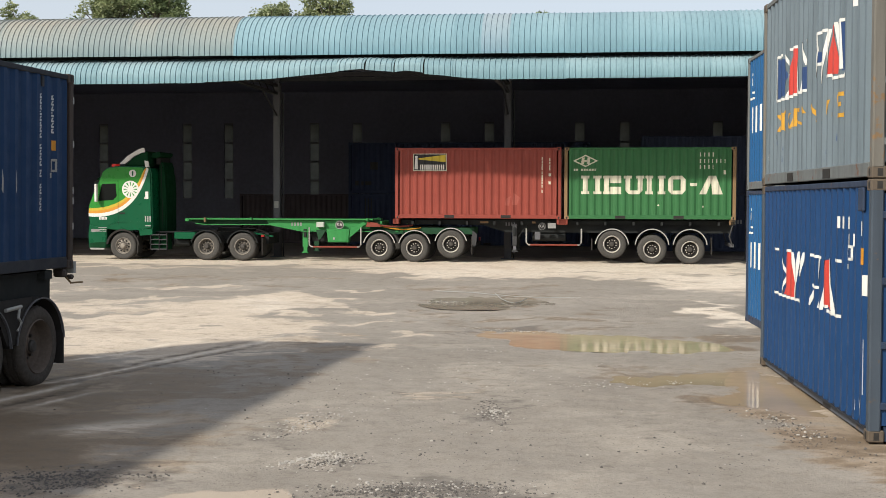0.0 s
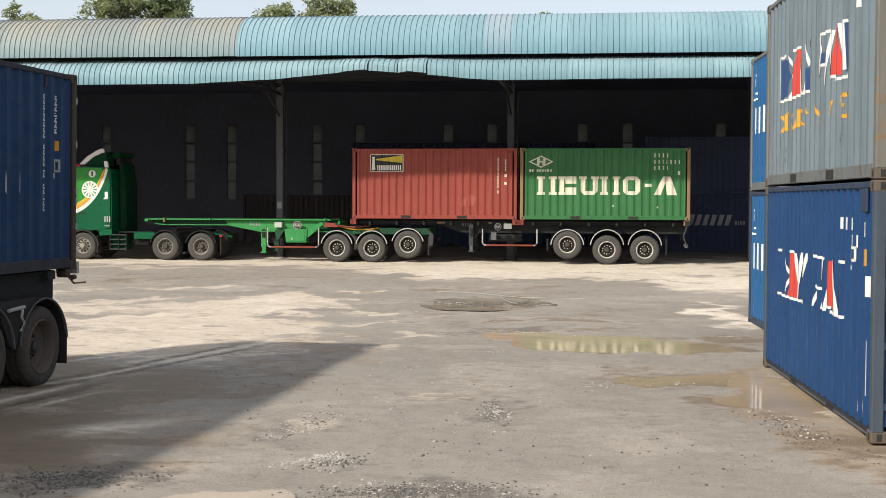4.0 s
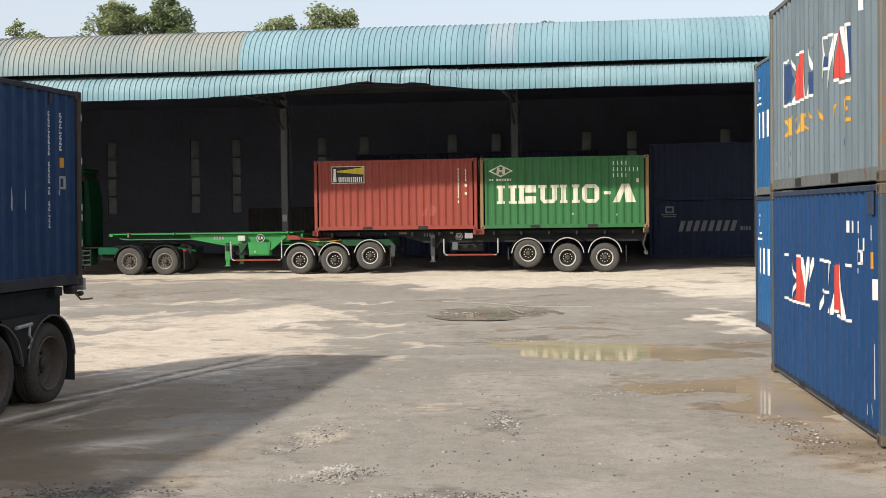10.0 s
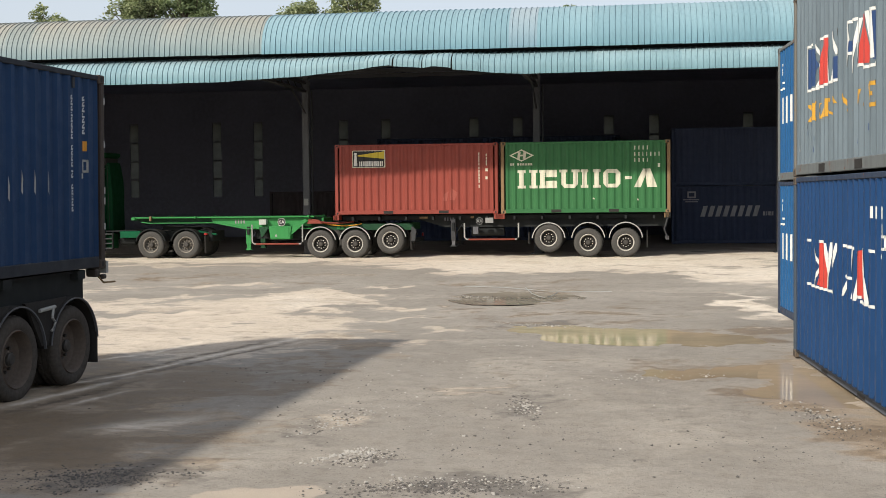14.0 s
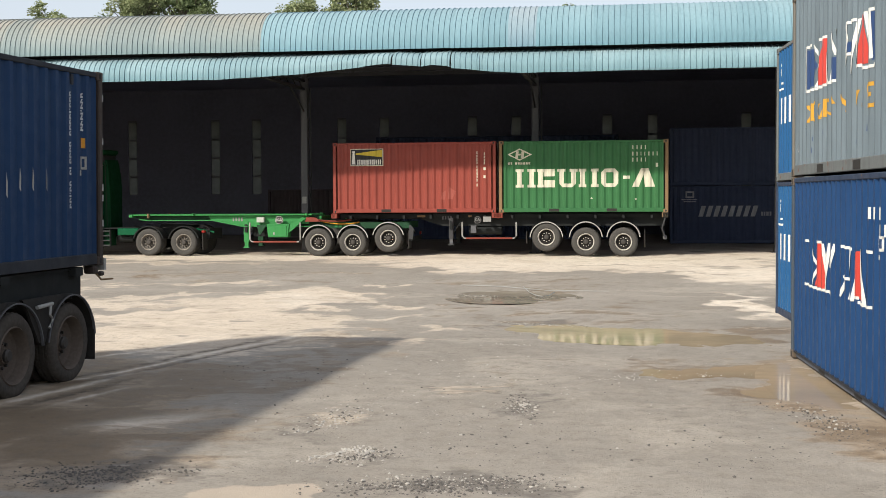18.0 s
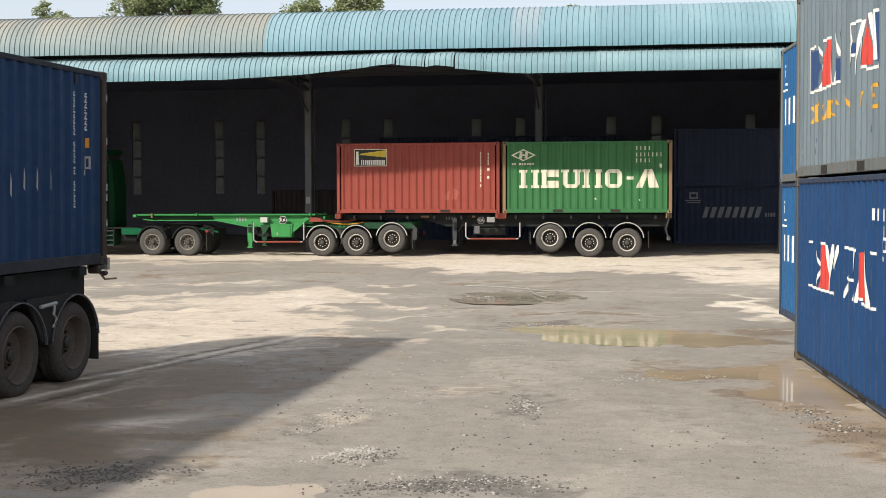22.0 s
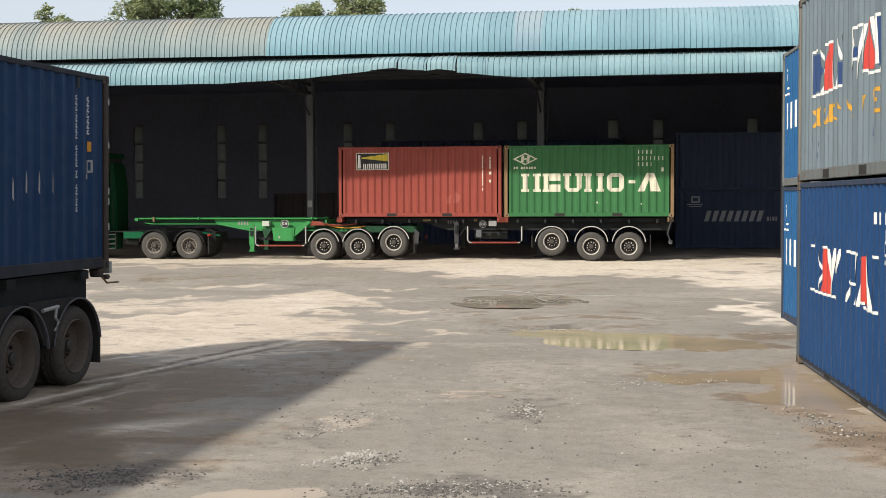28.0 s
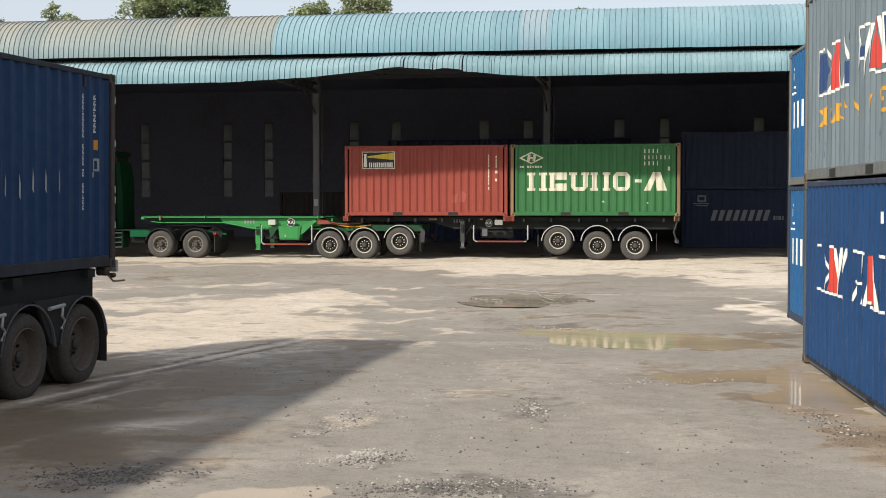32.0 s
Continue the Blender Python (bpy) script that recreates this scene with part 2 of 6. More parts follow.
RED = paint("red_paint", (0.225, 0.042, 0.028), 0.5, 0.25, 0.35)
GREEN = paint("green_paint", (0.025, 0.119, 0.038), 0.5, 0.3, 0.4)
RUSTY = paint("rusty_ochre_steel", (0.21, 0.135, 0.068), 0.7, 0.9, 0.3, grime=0.6)
BLUE = paint("royal_blue_paint", (0.0072, 0.042, 0.126), 0.46, 0.15, 0.3)
BLUE_RAIL = paint("worn_blue_rail", (0.022, 0.036, 0.068), 0.6, 0.75, 0.4, grime=0.6)
MUD_RAIL = paint("mud_caked_rail", (0.092, 0.104, 0.124), 0.8, 0.8, 0.3, grime=0.7, rcol=(0.15, 0.11, 0.075))
WORN_POST = paint("scuffed_grey_blue_post", (0.050, 0.066, 0.086), 0.55, 0.8, 0.5, grime=0.6, rcol=(0.12, 0.075, 0.045))
CASTING = paint("rusted_casting", (0.105, 0.082, 0.060), 0.75, 0.9, 0.3, grime=0.7)
SKYBLUE = paint("bright_blue_paint", (0.012, 0.085, 0.215), 0.46, 0.1, 0.3)
GREYBLUE = paint("grey_blue_paint", (0.132, 0.168, 0.190), 0.55, 0.25, 0.4, grime=0.85)
GREY_RAIL = paint("rust_stained_grey_rail", (0.125, 0.136, 0.134), 0.7, 0.9, 0.3, grime=0.7)
RUSTED_POST = paint("rust_streaked_post", (0.145, 0.137, 0.118), 0.7, 1.1, 0.3, grime=0.9, rcol=(0.19, 0.115, 0.055))
NAVY = paint("navy_paint", (0.0075, 0.033, 0.092), 0.62, 0.1, 0.3, gloss=0.25)
DARK_RUST = paint("dark_rust_post", (0.05, 0.037, 0.03), 0.75, 0.7, 0.3, grime=0.6)
NAVY_RAIL = paint("worn_navy_rail", (0.020, 0.023, 0.030), 0.7, 0.6, 0.3)
BROWN = paint("brown_container_paint", (0.070, 0.058, 0.062), 0.85, 0.0)
DEEPBLUE = paint("deep_navy_container_paint", (0.030, 0.044, 0.084), 0.8, 0.0)
DIMBLUE = paint("blue_black_container_paint", (0.044, 0.060, 0.108), 0.75, 0.0)
TRUCK_GREEN = paint("bright_green_gloss", (0.026, 0.215, 0.030), 0.3, 0.0, 0.2, grime=0.2, gloss=0.22)
TEAL = paint("deep_green_gloss", (0.001, 0.078, 0.031), 0.32, 0.0, 0.2, grime=0.2, gloss=0.2)
CHASSIS_GREEN = paint("chassis_green", (0.026, 0.205, 0.050), 0.5, 0.35, 0.3)
# Chassis green with shade in its colour; plain dark paint on the rear beam.
CHASSIS_DULL_SHADED = paint("dull_and_shaded_green_steel", (0.006, 0.050, 0.018), 0.6, 0.35, 0.3)
CHASSIS_DARK = paint("chassis_dark", (0.021, 0.023, 0.023), 0.9, 0.3, 0.3, gloss=0.15)
CHASSIS_RED = paint("primer_red_steel", (0.20, 0.040, 0.025), 0.6, 0.4, 0.3)
FAIRING = paint("dark_fairing_green", (0.0045, 0.038, 0.014), 0.75, 0.0, 0.2, gloss=0.1)
BLACKPART = plain("black_plastic", (0.030, 0.028, 0.026), 0.8, gloss=0.15)
RUBBER = plain("dusty_tyre_rubber", (0.056, 0.053, 0.048), 0.85, 0, 22, 0.5)
RUBBER_DARK = plain("dark_tyre_rubber", (0.066, 0.058, 0.050), 0.9, 0, 22, 0.5, gloss=0.15)
RIM = plain("dusty_steel_rim", (0.54, 0.51, 0.46), 0.55, 0.2, 24, 0.4)
RIM_BROWN = plain("brown_dusty_rim", (0.108, 0.086, 0.070), 0.8, 0.0, 24, 0.45, gloss=0.2)
RIM_DULL = plain("dull_dusty_rim", (0.27, 0.245, 0.21), 0.65, 0.1, 24, 0.4)
DISC = plain("dark_dusty_wheel_disc", (0.022, 0.020, 0.018), 0.85, 0.0, 24, 0.4, gloss=0.12)
DISC_MID = plain("dusty_wheel_disc", (0.105, 0.094, 0.080), 0.7, 0.1, 24, 0.4)
RIM_DUST = plain("dust_coated_wheel_disc", (0.20, 0.178, 0.150), 0.7, 0.1, 24, 0.4)
HUB = plain("dark_hub", (0.055, 0.05, 0.045), 0.6, 0.3)
GALV = plain("grey_fender_edge", (0.33, 0.33, 0.31), 0.55, 0.2)
WHITE = plain("white_marking_paint", (0.66, 0.65, 0.61), 0.55, 0, 9, 0.25)
CREAM = plain("cream_marking_paint", (0.56, 0.54, 0.42), 0.55, 0, 9, 0.3)
MARK_RED = plain("red_marking_paint", (0.49, 0.048, 0.034), 0.5, 0, 9, 0.2)
MARK_NAVY = plain("dark_blue_marking_paint", (0.02, 0.05, 0.14), 0.5, 0, 9, 0.2)
MARK_ORANGE = plain("orange_marking_paint", (0.58, 0.25, 0.018), 0.5, 0, 9, 0.2)
MARK_AMBER = plain("faded_amber_marking_paint", (0.55, 0.29, 0.03), 0.55, 0, 9, 0.35)
MARK_YELLOW = plain("yellow_marking_paint", (0.5, 0.38, 0.03), 0.5, 0, 9, 0.2)
MARK_BLACK = plain("black_marking_paint", (0.012, 0.012, 0.012), 0.5, 0, 9, 0.2)
MARK_CHALK = plain("chalky_marking_paint", (0.52, 0.53, 0.53), 0.6, 0, 9, 0.3)
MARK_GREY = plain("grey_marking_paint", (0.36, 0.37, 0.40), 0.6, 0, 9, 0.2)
LAMP_RED = plain("red_lamp_lens", (0.30, 0.012, 0.010), 0.3)
BEACON = plain("lit_red_beacon", (0.32, 0.012, 0.010), 0.3)
BEACON.node_tree.nodes["Principled BSDF"].inputs["Emission Color"].default_value = (1, 0.04, 0.03, 1)
BEACON.node_tree.nodes["Principled BSDF"].inputs["Emission Strength"].default_value = 0.16
GLASS = glass_dark("dark_cab_glass")
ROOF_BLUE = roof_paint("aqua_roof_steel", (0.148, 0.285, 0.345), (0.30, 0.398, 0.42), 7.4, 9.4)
ROOF_OLD = roof_paint("cream_roof_steel", (0.175, 0.255, 0.275), (0.30, 0.285, 0.24), 7.4, 8.7)
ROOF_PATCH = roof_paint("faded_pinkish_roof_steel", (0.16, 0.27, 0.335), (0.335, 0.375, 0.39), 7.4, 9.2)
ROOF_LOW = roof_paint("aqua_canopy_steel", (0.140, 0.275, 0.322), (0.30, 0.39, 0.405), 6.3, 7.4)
HALL = plain("sooty_hall_wall", (0.158, 0.164, 0.210), 0.9, 0, 5, 0.4)
STEEL = plain("grey_steel_column", (0.095, 0.097, 0.105), 0.6, 0.1, 12, 0.3)
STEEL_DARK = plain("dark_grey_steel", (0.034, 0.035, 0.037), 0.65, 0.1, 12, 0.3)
STEEL_PALE = plain("dusty_pale_plate", (0.22, 0.22, 0.21), 0.6, 0.0, 12, 0.3)
SOOT = plain("sooty_steel", (0.30, 0.32, 0.42), 0.9, 0, 5, 0.3)
PANE = pane_mat()
DIRT = ground_mat()
WATER = water_mat("muddy_water", (0.375, 0.285, 0.185), (0.30, 0.235, 0.158), 0.30)
WATER_CLEAR = water_mat("thin_clear_water", (0.26, 0.23, 0.18), (0.19, 0.17, 0.135), 0.46)
WATER_MID = water_mat("cloudy_water", (0.38, 0.30, 0.19), (0.30, 0.24, 0.16), 0.48)
STONE = plain("pale_gravel", (0.39, 0.365, 0.325), 0.9, 0, 60, 0.5)
STONE_DARK = plain("dark_gravel", (0.11, 0.10, 0.09), 0.9, 0, 60, 0.5)
BARK = plain("grey_bark", (0.11, 0.085, 0.06), 0.9, 0, 14, 0.5)
LEAF = leaf_mat("tree_leaves", (0.19, 0.235, 0.10), (0.34, 0.37, 0.20))
LEAF_DARK = leaf_mat("dark_tree_leaves", (0.13, 0.18, 0.07), (0.25, 0.30, 0.15))


# ---- mesh helpers
def box(bm, x0, x1, y0, y1, z0, z1, bevel=0.0):
    v = [bm.verts.new((x, y, z)) for z in (z0, z1) for x, y in ((x0, y0), (x1, y0), (x1, y1), (x0, y1))]
    fs = [bm.faces.new([v[i] for i in q]) for q in ((3, 2, 1, 0), (4, 5, 6, 7), (0, 1, 5, 4), (1, 2, 6, 5), (2, 3, 7, 6), (3, 0, 4, 7))]
    if bevel:
        es = list({e for f in fs for e in f.edges})
        bmesh.ops.bevel(bm, geom=es, offset=bevel, segments=1, affect="EDGES")
    return bm


def B(*dims, bevel=0.0):
    return box(bmesh.new(), *dims, bevel=bevel)


def prism(bm, pts, y0, y1, bevel=0.0):
    """A closed outline in x and z, given depth along y."""
    a = [bm.verts.new((x, y0, z)) for x, z in pts]
    b = [bm.verts.new((x, y1, z)) for x, z in pts]
    k = len(pts)
    area = sum(pts[i][0] * pts[(i + 1) % k][1] - pts[(i + 1) % k][0] * pts[i][1] for i in range(k))
    if area < 0:
        a.reverse(), b.reverse()
    fs = [bm.faces.new(a), bm.faces.new(b[::-1])]
    for i in range(k):
        bm.faces.new((a[(i + 1) % k], a[i], b[i], b[(i + 1) % k]))
    if bevel:
        es = list({e for f in fs for e in f.edges})
        bmesh.ops.bevel(bm, geom=es, offset=bevel, segments=2, affect="EDGES")
    return bm


def tube(bm, pts, r, seg=8):
    """A round bar along a polyline."""
    rings = []
    pts = [Vector(p) for p in pts]
    for i, p in enumerate(pts):
        d = (pts[min(i + 1, len(pts) - 1)] - pts[max(i - 1, 0)]).normalized()
        side = d.cross(Vector((0.13, 0.21, 1)) if abs(d.z) < 0.9 else Vector((1, 0.1, 0))).normalized()
        up = d.cross(side)
        rings.append([bm.verts.new(p + (side * math.cos(a) + up * math.sin(a)) * r) for a in (2 * math.pi * k / seg for k in range(seg))])
    for a, b in zip(rings, rings[1:]):
        for k in range(seg):
            bm.faces.new((a[k], a[(k + 1) % seg], b[(k + 1) % seg], b[k]))
    bm.faces.new(rings[0][::-1]), bm.faces.new(rings[-1])
    return bm


def lathe(bm, prof, seg=32, a0=0.0, a1=360.0):
    """Turns a profile of (radius, y) about the y axis."""
    full = abs(a1 - a0) >= 360
    steps = seg if full else seg + 1
    rings = []
    for k in range(steps):
        a = radians(a0 + (a1 - a0) * k / seg)
        rings.append([bm.verts.new((r * math.cos(a), y, r * math.sin(a))) for r, y in prof])
    for k in range(seg):
        p, q = rings[k], rings[(k + 1) % steps]
        for i in range(len(prof) - 1):
            bm.faces.new((p[i], p[i + 1], q[i + 1], q[i]))
    return bm


def finish(bm, name, mats, smooth=False):
    bmesh.ops.recalc_face_normals(bm, faces=bm.faces)
    me = bpy.data.meshes.new(name)
    bm.to_mesh(me)
    bm.free()
    for m in mats if isinstance(mats, (list, tuple)) else [mats]:
        me.materials.append(m)
    if smooth:
        me.polygons.foreach_set("use_smooth", [True] * len(me.polygons))
        me.set_sharp_from_angle(angle=radians(35))
    return me


def part(name, bm, material, parent=None, label="", at=None, smooth=False):
    """Links a bmesh (or a mesh) as one object under a thing or a part."""
    me = bm if isinstance(bm, bpy.types.Mesh) else finish(bm, name, material, smooth)
    ob = new(name, me)
    if parent:
        ob.parent = parent
    if at is not None:
        ob.matrix_basis = at if isinstance(at, Matrix) else Matrix.Translation(at)
    return tagged(ob, label)


def thing(name, m, label, category, group="", kind=""):
    ob = new(name)
    ob.matrix_basis = m
    ob.empty_display_size = 0.2
    return tagged(ob, label, category, group, kind)


# corrugated wall: outer flat, slope, inner flat, slope
PITCH, DEEP = 0.2785, 0.036


def wave(x0, x1):
    """Breakpoints (x, depth) of the corrugation between x0 and x1."""
    pts, n = [], max(1, round((x1 - x0) / PITCH))
    p = (x1 - x0) / n
    for i in range(n):
        a = x0 + i * p
        pts += [(a, 0.0), (a + 0.27 * p, 0.0), (a + 0.5 * p, DEEP), (a + 0.77 * p, DEEP)]
    return pts + [(x1, 0.0)]


def wave_sheet(prof, z0, z1):
    bm = bmesh.new()
    lo = [bm.verts.new((x, d, z0)) for x, d in prof]
    hi = [bm.verts.new((x, d, z1)) for x, d in prof]
    for i in range(len(prof) - 1):
        bm.faces.new((lo[i], lo[i + 1], hi[i + 1], hi[i]))
    return bm


def clip(poly, lo, hi):
    for lim, sign in ((lo, 1), (hi, -1)):
        out = []
        for (ax, az), (bx, bz) in zip(poly, poly[1:] + poly[:1]):
            ia, ib = sign * (ax - lim) >= 0, sign * (bx - lim) >= 0
            if ia:
                out.append((ax, az))
            if ia != ib:
                t = (lim - ax) / (bx - ax)
                out.append((lim, az + t * (bz - az)))
        poly = out
        if len(poly) < 3:
            return []
    return poly


def marks(polys, prof, proud=0.004):
    """Painted shapes (convex outlines in x and z) laid on a corrugated or flat wall."""
    bm = bmesh.new()
    for poly in polys:
        for (xa, da), (xb, db) in zip(prof, prof[1:]):
            c = clip(list(poly), xa, xb)
            if len(c) >= 3 and xb > xa:
                try:
                    bm.faces.new([bm.verts.new((x, da + (db - da) * (x - xa) / (xb - xa) - proud, z)) for x, z in c])
                except ValueError:
                    pass
    return bm


def mark_parts(name, polys, prof, mat, parent, proud=0.004, label=""):
    for poly in polys:
        part(name, marks([poly], prof, proud), mat, parent, label)


def rect(x0, x1, z0, z1, lean=0.0):
    return [(x0, z0), (x1, z0), (x1 + lean, z1), (x0 + lean, z1)]


def code_bars(x, z, widths, h, gap=0.05, tall=True):
    """A line of unreadable characters as plain bars."""
    out = []
    for w in widths:
        if w > 0:
            out.append(rect(x, x + w, z, z + h))
        x += abs(w) + gap
    return out


# ---- ground: one sheet, rising a little towards the hall, with shallow hollows that hold water
PUDDLES = [  # x, y, half length, half width, turn, hollow depth
    (0.95, 29.7, 1.42, 2.0, -8, 0.055),
    (2.62, 21.6, 2.35, 1.15, -24, 0.060),
    (3.35, 17.1, 1.5, 0.82, 18, 0.050),
    (3.75, 15.2, 0.72, 0.66, 5, 0.045),
    (4.10, 15.6, 1.9, 0.42, 86, 0.04),
]
SANDS = [  # x, y, half sizes, turn, strength: pale dry ground
    # The row at (-3.0, 48.8) is there to lighten the truck's shade.
    (-8.3, 47.2, 7.0, 3.0, -8, 1.25), (-3.0, 48.8, 13.0, 2.8, -7.4, 1.25), (3.6, 42.8, 6.6, 5.2, -10, 1.25), (0.9, 38.8, 2.4, 2.6, -6, 0.95), (-5.2, 25.4, 2.6, 5.2, 14, 0.88), (-3.6, 29.0, 1.35, 3.2, 8, 0.84), (-5.3, 21.4, 1.9, 3.0, 14, 0.88),
    (-9.5, 25.0, 3.0, 5.0, 0, 0.84), (5.85, 26.6, 0.50, 2.4, -3, 0.95), (-14, 33, 6, 5, 0, 0.70), (14, 44, 6, 5, 0, 0.8), (9.5, 47.0, 9, 2.5, -8, 1.25), (8.0, 36.6, 2.5, 4.4, -5, 1.0), (-3.6, 19.4, 1.2, 1.4, 0, 0.62),
]
STREAKS = [  # thin pale drifts and grainy patches
    (-1.72, 27.2, 0.75, 0.5, 0, 0.66), (-0.70, 22.7, 0.45, 0.33, 0, 0.52), (-1.7, 21.2, 0.8, 0.30, 0, 0.48), (-0.9, 20.7, 0.42, 0.9, -12, 0.36), 
    (-1.42, 13.6, 0.26, 0.75, -16, 0.33), (-3.25, 13.2, 0.5, 0.5, 30, 0.60), (-2.95, 11.75, 0.3, 0.3, 0, 0.45), (-1.3, 24.6, 0.5, 0.4, 0, 0.5), (-10.5, 42.6, 3.0, 0.8, -8, 0.62), (-6.5, 33.4, 1.6, 0.6, -6, 0.62), (-2.2, 32.6, 0.7, 0.4, 0, 0.58),
]
GAPS = [  # trodden mud that breaks the sand up
    (-6.2, 36.6, 4.6, 3.6, -6, 0.95), (-8.0, 30.4, 1.3, 0.8, 0, 0.7), (-6.9, 26.4, 1.3, 0.55, 5, 0.62), (-2.95, 27.0, 0.7, 0.8, 0, 0.7), (1.2, 34.5, 4.0, 2.8, -6, 0.9), (-1.0, 33.0, 2.4, 3.0, 0, 0.8),
    (6.8, 36.6, 1.4, 0.35, -12, 0.6), (4.4, 40.4, 2.0, 0.4, -20, 0.7), (5.6, 28.2, 0.5, 0.5, 0, 0.5), (8.2, 39.0, 1.5, 0.5, -10, 0.6),
]
DAMPS = [  # damp, darker earth; rows by the parked trailer also brown its shadow
    (1.5, 33.0, 4.0, 2.0, -6, 0.34), (2.2, 25.6, 3.4, 4.2, 0, 0.33), (0.4, 18.0, 2.4, 3.0, 0, 0.15), (-6.8, 37.0, 4.0, 2.4, -4, 0.36), (-4.1, 13.2, 1.35, 2.3, 12, 0.72), (-4.0, 16.2, 1.8, 1.7, 20, 0.70), (-2.4, 16.8, 1.0, 1.6, -10, 0.55), (-2.2, 19.0, 0.7, 0.9, 0, 0.46), (-5.4, 18.0, 1.4, 0.9, 20, 0.55),
    (0.95, 29.7, 1.7, 1.8, -10, 0.56), (2.6, 21.9, 2.3, 1.5, -24, 0.42), (3.4, 17.3, 1.8, 1.0, 18, 0.44), (3.7, 15.3, 1.0, 0.9, 0, 0.42), (4.1, 13.4, 0.75, 4.6, -4, 0.52), (5.0, 21.6, 0.5, 1.4, -5, 0.6),
    (6.6, 36.0, 1.7, 0.45, -12, 0.55), (4.5, 40.3, 1.6, 0.25, -20, 0.5), (-4.2, 34.4, 0.5, 0.3, 0, 0.6),
]
GRITS = [(-3.1, 10.7, 0.85, 0.6, 10, 0.75), (0.1, 10.25, 0.8, 0.5, 5, 0.78), (-0.85, 10.2, 0.4, 0.3, 0, 0.5), (0.56, 14.2, 0.26, 1.1, 0, 0.45), (-1.7, 12.9, 0.4, 0.6, -14, 0.34), (0.3, 29.5, 0.6, 0.9, 0, 0.6), (1.3, 23.0, 1.2, 0.5, -20, 0.55), (-0.9, 11.5, 0.5, 0.4, 0, 0.42)]
# Brown earth; the row at (-4.7, 14.6) also colours the trailer's shadow warmer.
BROWNS = [(-4.7, 14.6, 1.8, 5.0, 14, 0.95), (-2.4, 20.0, 1.6, 2.6, 0, 0.50), (-7.5, 36.5, 5.5, 2.6, -5, 0.25), (-1.5, 36.5, 6.0, 2.0, -8, 0.2), (4.3, 14.5, 1.0, 4.2, -4, 0.85)]
# Row at (-3.0, 48.8) lifts the shade under the truck by colour.
CHALK = [(3.8, 43.4, 6.8, 4.4, -9, 0.95), (0.9, 39.4, 2.2, 1.8, -6, 0.7), (-8.3, 47.0, 7.0, 2.4, -8, 0.8), (-3.0, 48.8, 13.0, 2.8, -7.4, 1.1), (10.5, 46.0, 6.5, 5.0, -8, 1.15), (5.85, 26.6, 0.45, 2.2, -3, 0.95), (8.0, 37.0, 2.4, 4.4, -5, 0.85), (-3.6, 28.6, 1.0, 1.6, 8, 0.6)]  # bleached, almost white
SILT = [(-1.9, 10.1, 0.66, 0.52, 0, 0.95), (4.55, 15.9, 0.25, 2.2, -4, 0.8)]


def smooth(a):
    a = np.clip(a, 0, 1)
    return a * a * (3 - 2 * a)


def spots(X, Y, table):
    out = np.zeros_like(X)
    # wander the outlines so that no patch stays an ellipse
    wx = 0.34 * np.sin(1.9 * Y + 1.1 * X + 0.4) + 0.20 * np.sin(4.3 * Y - 2.7 * X) + 0.12 * np.sin(8.9 * X + 3.1 * Y)
    wy = 0.55 * np.sin(2.3 * X - 0.8 * Y + 1.2) + 0.34 * np.sin(4.9 * X + 1.7 * Y) + 0.16 * np.sin(9.7 * X - 4.4 * Y)
    near = 0.35 + 0.65 * smooth((Y - 14) / 12)
    X, Y = X + near * wx, Y + near * wy
    for x, y, a, b, turn, s, *_ in table:
        c, d = math.cos(radians(turn)), math.sin(radians(turn))
        u, v = ((X - x) * c + (Y - y) * d) / a, (-(X - x) * d + (Y - y) * c) / b
        r = np.sqrt(u * u + v * v)
        out = np.maximum(out, s * smooth(1.45 - 0.95 * r))
    return out


def base_height(X, Y):
    far = smooth((Y - 18) / 28)
    return 0.055 * (1 - far) + 0.2 * far


def waves(X, Y):
    r = np.random.RandomState(4)
    h = np.zeros_like(X)
    for k, amp in ((0.5, 0.010), (1.1, 0.007), (2.4, 0.0050), (5.0, 0.0038), (9.0, 0.0028), (17.0, 0.0020)):
        for _ in range(5):
            a, p = r.uniform(0, 2 * math.pi), r.uniform(0, 2 * math.pi)
            kk = k * r.uniform(0.7, 1.4)
            h += amp / 2.2 * np.sin(kk * (X * math.cos(a) + Y * math.sin(a)) + p + 1.3 * np.sin(0.6 * kk * (Y * math.cos(a) - X * math.sin(a))))
    return h


def axis(marks_):
    out = []
    for (a, step), (b, _) in zip(marks_, marks_[1:]):
        out += list(np.arange(a, b - step * 0.3, step))
    return np.array(out + [marks_[-1][0]])


